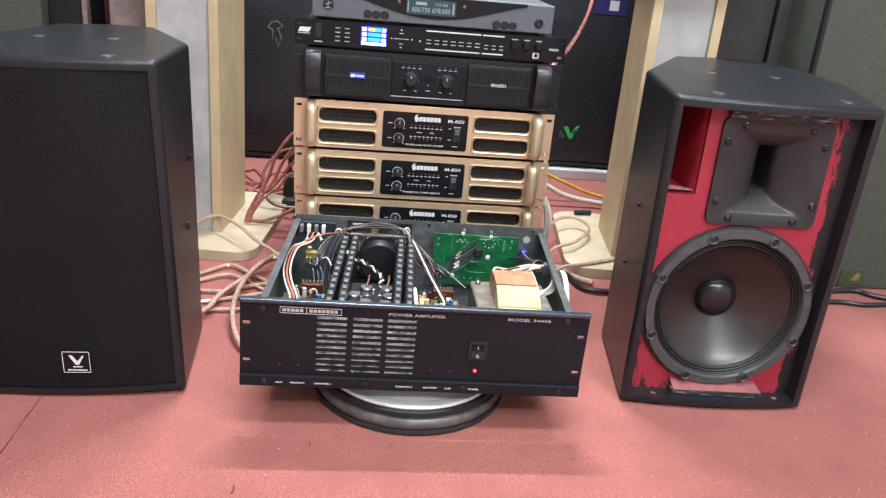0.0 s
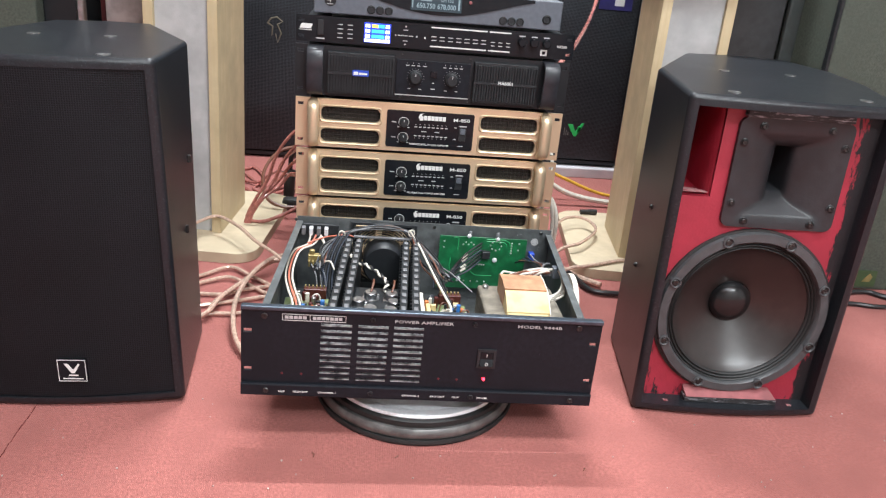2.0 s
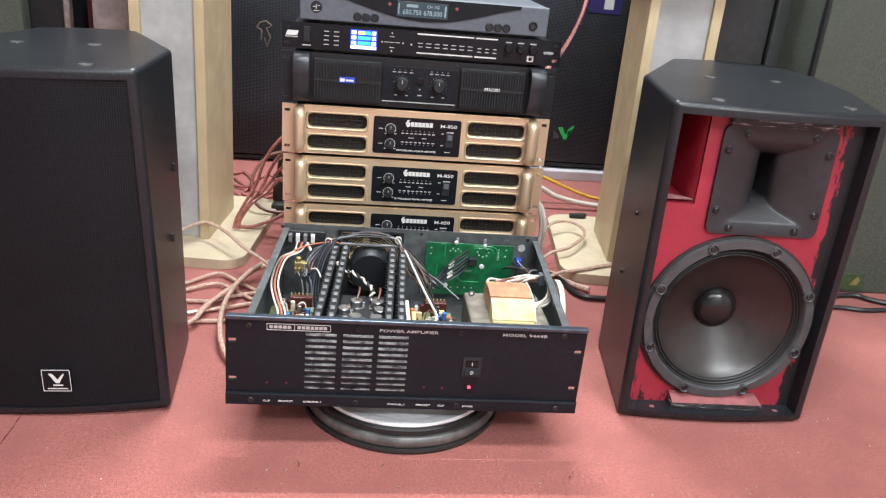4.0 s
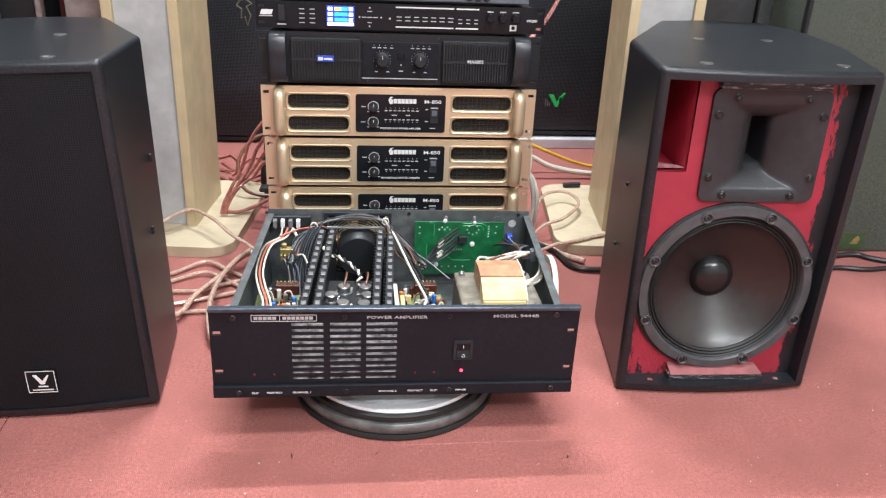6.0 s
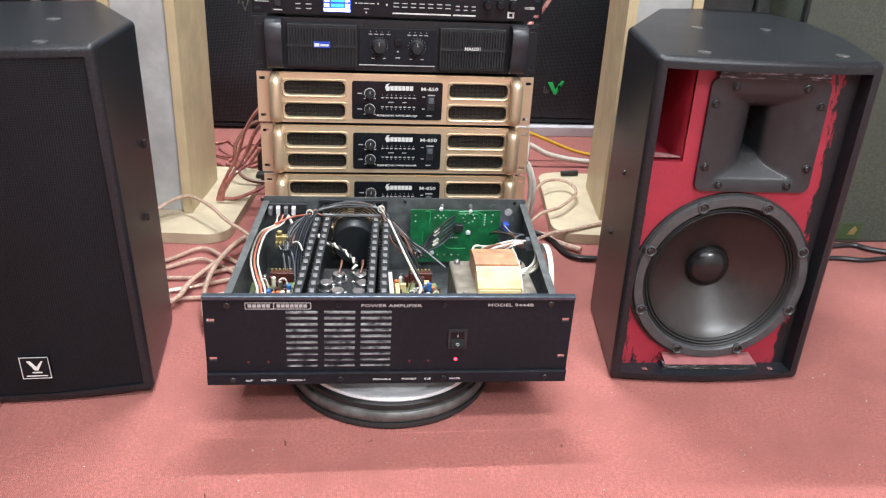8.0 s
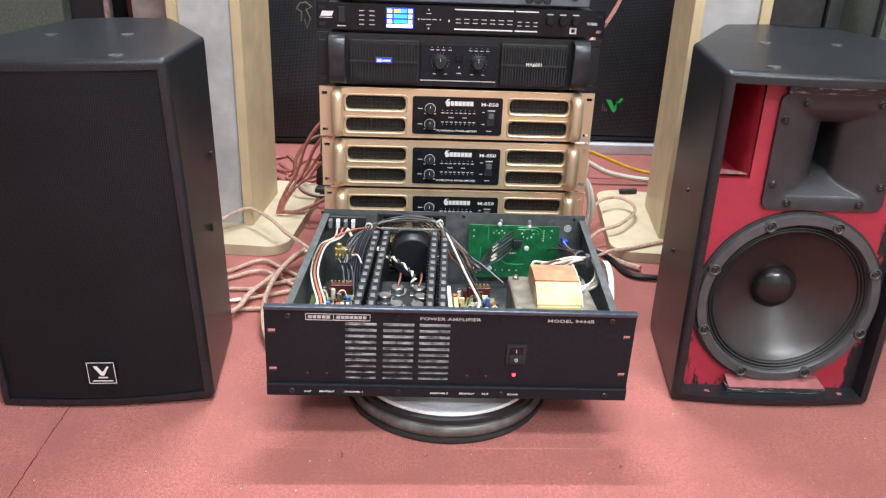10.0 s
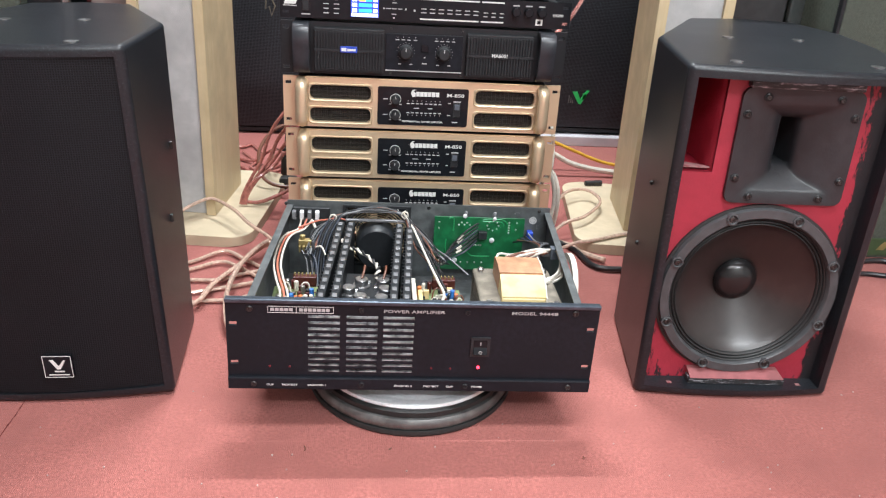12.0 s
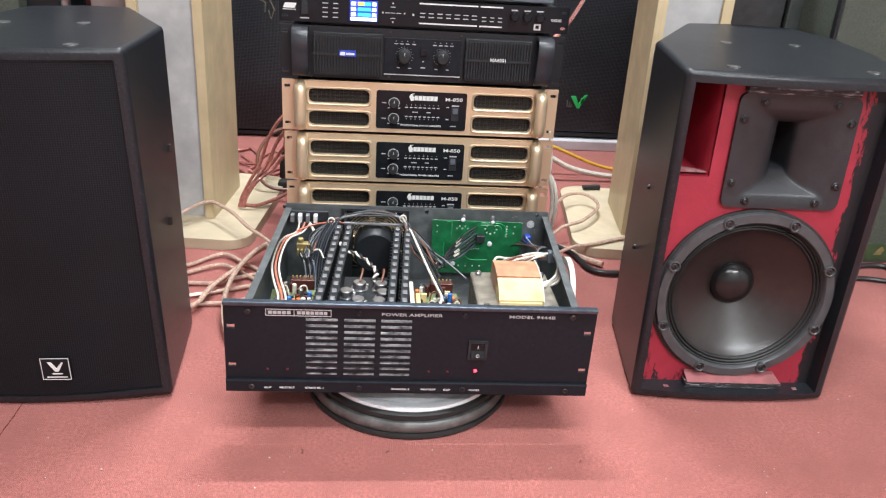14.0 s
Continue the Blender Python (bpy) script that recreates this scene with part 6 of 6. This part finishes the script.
part("side_trim", box(-0.73, -0.66, 1.80, 2.3, 0.0, 1.2, 0.004), M_blackmetal, T)
solid("steel_pipe", lathe([(0.010, 0), (0.010, 1.2), (0.00001, 1.2)], (-0.652, 1.80, 0), "z", 16), M_steel, "grey steel pipe standing upright", "pipe", smooth=True)
T = thing("wrapped_parcel", (-0.58, 1.85, 0), "red parcel wrapped in clouded plastic", "parcel")
part("body", box(-0.635, -0.585, 1.86, 2.1, 0.0, 0.75, 0.012), M_maroon, T)
part("wrap", box(-0.615, -0.535, 1.83, 1.855, 0.0, 0.74, 0.01), M_plastic_wrap, T, "clouded plastic wrap", smooth=True)
solid("cloth", box(-0.56, -0.47, 1.90, 1.95, 0.0, 0.8, 0.01), M_maroon, "dark maroon cloth hanging behind the stand", "cloth")


# ---- cables ----
def cable(pts, r, m_, label, n=10):
    return solid("cable", cord(pts, r, None, 8, n), m_, label, "cable", "loose cables", smooth=True)


CU, PK, WH = "clear copper speaker cable lying on the carpet", "clear pinkish speaker cable hanging behind the amplifiers", "white cable beside the amplifier stack"
cable([(-0.42, 1.60, 0.045), (-0.385, 1.627, 0.06), (-0.353, 1.65, 0.063), (-0.303, 1.597, 0.063), (-0.259, 1.527, 0.06), (-0.209, 1.458, 0.06), (-0.17, 1.42, 0.04)], 0.0036, M_wire_cu, CU)
cable([(-0.40, 1.44, 0.006), (-0.36, 1.461, 0.006), (-0.307, 1.508, 0.008), (-0.262, 1.473, 0.008), (-0.219, 1.436, 0.006), (-0.17, 1.40, 0.006)], 0.0038, M_wire_cu, CU)
cable([(-0.40, 1.40, 0.006), (-0.354, 1.429, 0.006), (-0.305, 1.459, 0.008), (-0.269, 1.439, 0.008), (-0.22, 1.396, 0.006), (-0.17, 1.38, 0.006)], 0.0038, M_wire_cu, CU)
cable([(-0.40, 1.37, 0.006), (-0.345, 1.383, 0.006), (-0.30, 1.385, 0.006), (-0.264, 1.404, 0.008), (-0.218, 1.431, 0.006), (-0.18, 1.45, 0.006)], 0.0038, M_wire_cu, CU)
cable([(-0.40, 1.31, 0.006), (-0.335, 1.334, 0.006), (-0.268, 1.361, 0.006), (-0.22, 1.383, 0.006), (-0.17, 1.40, 0.006)], 0.0038, M_wire_cu, CU)
cable([(-0.38, 1.26, 0.006), (-0.32, 1.30, 0.006), (-0.26, 1.31, 0.006), (-0.22, 1.335, 0.006), (-0.17, 1.36, 0.006)], 0.0038, M_wire_cu, CU)
for k in range(2):
    d = 0.006 * k
    cable([(-0.345, 1.25 + d, 0.006), (-0.314 + d, 1.287, 0.013 + d), (-0.302 + d, 1.347 - d, 0.015 + d), (-0.267 + d, 1.429 - d, 0.017 + d), (-0.225, 1.51 - d, 0.022 + d), (-0.18, 1.50, 0.03)], 0.0038, M_wire_cu, CU)
cable([(-0.18, 1.54, 0.03), (-0.222, 1.508, 0.032), (-0.254, 1.41, 0.034), (-0.264, 1.307, 0.032), (-0.256, 1.229, 0.026), (-0.240, 1.18, 0.015), (-0.215, 1.15, 0.008), (-0.15, 1.17, 0.006)], 0.0044, M_wire_cu, CU)
for d, s, h in ((0.0, 0.0, 0.0), (0.006, 0.012, -0.014), (0.002, 0.030, -0.040), (0.010, 0.020, -0.075)):
    cable([(-0.306 + d, 1.715, 0.027), (-0.300 + d, 1.72, 0.05), (-0.282 + d + 0.3 * s, 1.725, 0.086), (-0.259 + d + 0.6 * s, 1.73 + s, 0.127 + 0.3 * h), (-0.241 + d + s, 1.73 + s, 0.181 + 0.6 * h), (-0.217 + d + s, 1.73, 0.221 + h), (-0.190 + 0.5 * s, 1.74, 0.244 + h), (-0.14, 1.78, 0.25 + h)], 0.0036, M_wire_pink, PK)
cable([(-0.46, 2.18, 0.006), (-0.38, 2.20, 0.006), (-0.351, 2.218, 0.006), (-0.314, 2.115, 0.006), (-0.33, 2.03, 0.006), (-0.278, 1.997, 0.006), (-0.238, 2.029, 0.006), (-0.15, 2.0, 0.006)], 0.004, M_wire_pink, "clear pinkish speaker cable lying on the carpet")
cable([(-0.44, 2.06, 0.006), (-0.355, 2.031, 0.006), (-0.32, 1.985, 0.006), (-0.278, 2.02, 0.008), (-0.23, 2.10, 0.006), (-0.15, 2.15, 0.006)], 0.004, M_wire_pink, "clear pinkish speaker cable lying on the carpet")
cable([(-0.40, 2.12, 0.006), (-0.33, 2.07, 0.01), (-0.29, 2.05, 0.04), (-0.255, 1.95, 0.08), (-0.22, 1.86, 0.10), (-0.15, 1.80, 0.12)], 0.0036, M_wire_pink, PK)
cable([(-0.37, 2.16, 0.006), (-0.31, 2.05, 0.008), (-0.27, 1.93, 0.05), (-0.24, 1.86, 0.13), (-0.20, 1.80, 0.18), (-0.14, 1.79, 0.2)], 0.0036, M_wire_pink, PK)
cable([(-0.31, 1.74, 0.026), (-0.27, 1.73, 0.027), (-0.22, 1.74, 0.045), (-0.17, 1.76, 0.07), (-0.13, 1.79, 0.08)], 0.004, M_wire_pink, PK)
cable([(-0.18, 1.95, 0.15), (-0.25, 1.93, 0.14), (-0.285, 1.88, 0.10), (-0.275, 1.84, 0.05), (-0.235, 1.83, 0.03), (-0.17, 1.84, 0.03)], 0.0042, M_wire_brown, "dark brown cable loop behind the stand")
T = thing("plug", (-0.22, 1.88, 0.0), "black moulded mains plug on the carpet", "plug")
part("body", box(-0.242, -0.198, 1.872, 1.905, 0.0, 0.034, 0.009), M_rubber, T, smooth=True)
part("lead", cord([(-0.20, 1.89, 0.02), (-0.18, 1.89, 0.03), (-0.14, 1.86, 0.05)], 0.0045, None, 8, 8), M_wire_black, T, smooth=True)
T = thing("connector", (-0.23, 1.98, 0.0), "black cylindrical cable connector hanging beside the stack", "connector")
part("body", cord([(-0.235, 1.98, 0.0), (-0.234, 1.98, 0.03), (-0.233, 1.985, 0.075)], 0.014, None, 14, 4), M_rubber, T, smooth=True)
part("boot", cord([(-0.233, 1.985, 0.07), (-0.225, 1.985, 0.12), (-0.17, 1.93, 0.16)], 0.006, None, 10, 8), M_wire_black, T, smooth=True)
# cables beside the stack and over the base board
cable([(0.30, 1.70, 0.20), (0.338, 1.64, 0.175), (0.352, 1.60, 0.15), (0.360, 1.59, 0.10), (0.352, 1.58, 0.05), (0.345, 1.56, 0.006)], 0.0042, M_wire_white, WH)
cable([(0.30, 1.70, 0.17), (0.350, 1.63, 0.16), (0.366, 1.60, 0.13), (0.368, 1.59, 0.09), (0.366, 1.60, 0.04), (0.36, 1.62, 0.006)], 0.0042, M_wire_white, WH)
cable([(0.30, 1.72, 0.27), (0.345, 1.66, 0.26), (0.352, 1.62, 0.20), (0.345, 1.60, 0.16), (0.33, 1.62, 0.12)], 0.004, M_wire_white, WH)
cable([(0.35, 1.62, 0.02), (0.384, 1.692, 0.044), (0.429, 1.775, 0.052), (0.475, 1.81, 0.05), (0.503, 1.79, 0.047), (0.503, 1.735, 0.044), (0.45, 1.657, 0.042), (0.40, 1.63, 0.036), (0.36, 1.60, 0.02), (0.31, 1.58, 0.008)], 0.0038, M_wire_cu, "clear cable looped over the base board")
cable([(0.30, 1.52, 0.006), (0.36, 1.54, 0.01), (0.405, 1.545, 0.026), (0.43, 1.552, 0.027), (0.466, 1.568, 0.027), (0.51, 1.59, 0.027), (0.56, 1.61, 0.027)], 0.0038, M_wire_cu, "clear cable lying over the base board")
cable([(0.31, 1.60, 0.006), (0.36, 1.60, 0.006), (0.398, 1.575, 0.008), (0.420, 1.535, 0.008), (0.458, 1.50, 0.008)], 0.0062, M_wire_cu, "thick clear cable end on the carpet")
cable([(0.30, 1.95, 0.15), (0.40, 2.08, 0.10), (0.464, 2.1, 0.079), (0.52, 2.1, 0.057), (0.615, 2.1, 0.024), (0.75, 2.1, 0.006)], 0.0045, M_wire_yellow, "yellow cable behind the stack")
cable([(0.30, 1.95, 0.11), (0.40, 2.03, 0.085), (0.457, 2.05, 0.060), (0.513, 2.05, 0.034), (0.603, 2.05, 0.017), (0.75, 2.05, 0.008)], 0.0072, M_wire_white, "thick white cable behind the stack")
cable([(0.30, 1.60, 0.05), (0.37, 1.59, 0.012), (0.406, 1.556, 0.008), (0.426, 1.478, 0.008), (0.47, 1.46, 0.008), (0.56, 1.47, 0.008)], 0.0055, M_wire_black, "black mains cable on the carpet")
cable([(0.93, 1.50, 0.007), (1.011, 1.520, 0.007), (1.075, 1.529, 0.007), (1.119, 1.498, 0.007), (1.3, 1.43, 0.007), (1.5, 1.42, 0.007)], 0.0055, M_wire_black, "black cable along the cabinet foot")
cable([(0.90, 1.45, 0.006), (0.996, 1.465, 0.006), (1.056, 1.455, 0.006), (1.15, 1.465, 0.006), (1.4, 1.46, 0.006)], 0.005, M_wire_black, "black cable along the cabinet foot")
cable([(0.28, 1.47, 0.40), (0.300, 1.50, 0.44), (0.316, 1.52, 0.462), (0.391, 1.75, 0.457), (0.48, 2.0, 0.482), (0.55, 2.2, 0.523), (0.60, 2.345, 0.60)], 0.005, M_wire_pink, "pinkish cable strung from the stack to the rear loudspeaker")
T = thing("jack_plug", (0.53, 1.93, 0.022), "small black jack plug lying on the base board", "plug")
part("sleeve", cord([(0.513, 1.915, 0.029), (0.537, 1.918, 0.029)], 0.0062, None, 10, 2), M_rubber, T, smooth=True)
part("shaft", cord([(0.537, 1.918, 0.029), (0.556, 1.92, 0.029)], 0.0068, None, 10, 2), M_darksteel, T, smooth=True)
# roll of tape standing against the amplifier's side
bm = bmesh.new()
lathe([(0.042, -0.004), (0.052, -0.004), (0.052, 0.004), (0.042, 0.004), (0.042, -0.004)], (0, 0, 0), "z", 40, bm)
bmesh.ops.rotate(bm, verts=bm.verts, cent=(0, 0, 0), matrix=Matrix.Rotation(radians(90), 3, "Y"))
bmesh.ops.translate(bm, verts=bm.verts, vec=(0.296, 1.172, 0.115))
solid("tape_roll", bm, M_wire_white, "white roll of tape hanging beside the open amplifier", "tape", smooth=True)


# ---- crumbs and lint on the carpet ----
rng = random.Random(3)
bm = bmesh.new()
for k in range(110):
    x, y = rng.uniform(-0.75, 0.95), rng.uniform(0.66, 1.05)
    r = rng.uniform(0.0005, 0.0014) * (1.6 if k % 15 == 0 else 1)
    a = rng.uniform(0, 3.14)
    pts = [(x + r * math.cos(a + q) * rng.uniform(0.5, 1.4), y + r * math.sin(a + q) * rng.uniform(0.5, 1.4)) for q in (0, 1.3, 2.6, 3.9, 5.2)]
    prism(pts, 0.0003, 0.0012 + r * 0.4, bm)
solid("lint", bm, mat("pale_lint", (0.55, 0.42, 0.38), 0.9, grain=0.4, scale=90), "pale crumbs and lint scattered on the carpet", "crumbs", kind="stuff")
for k, (x, y, l, a) in enumerate(((-0.100, 0.903, 0.010, 80), (0.010, 0.905, 0.006, 30), (0.268, 0.885, 0.006, 50), (-0.19, 0.80, 0.016, 70))):
    q = radians(a)
    solid("twig", cord([(x, y, 0.0014), (x + 0.5 * l * math.cos(q), y + 0.5 * l * math.sin(q), 0.002), (x + l * math.cos(q + 0.3), y + l * math.sin(q + 0.3), 0.0014)], 0.0007, None, 5, 3), M_wire_brown, "tiny dark scrap lying on the carpet", "scrap", "scraps on the carpet")


def carpet_seam():
    """Frayed butt joint between two lengths of carpet, running under the loudspeaker with the grille."""
    rng = random.Random(41)
    bm = bmesh.new()
    left, right, crest = [], [], []
    for i in range(85):
        y = 0.542 + 0.008 * i
        x = -0.4945 + rng.uniform(-0.0008, 0.0008)
        w = rng.uniform(0.0003, 0.001)
        left.append(bm.verts.new((x - w, y, 0.0002)))
        crest.append(bm.verts.new((x, y, 0.0009)))
        right.append(bm.verts.new((x + w, y, 0.0002)))
    for a, b in ((left, crest), (crest, right)):
        for i in range(84):
            bm.faces.new((a[i], b[i], b[i + 1], a[i + 1]))
    solid("trim", bm, mat("dark_carpet_seam", (0.17, 0.042, 0.038), 0.95, spec=0.1, grain=0.5, scale=300), "dark frayed seam between two lengths of red carpet", "seam", kind="structure")


carpet_seam()
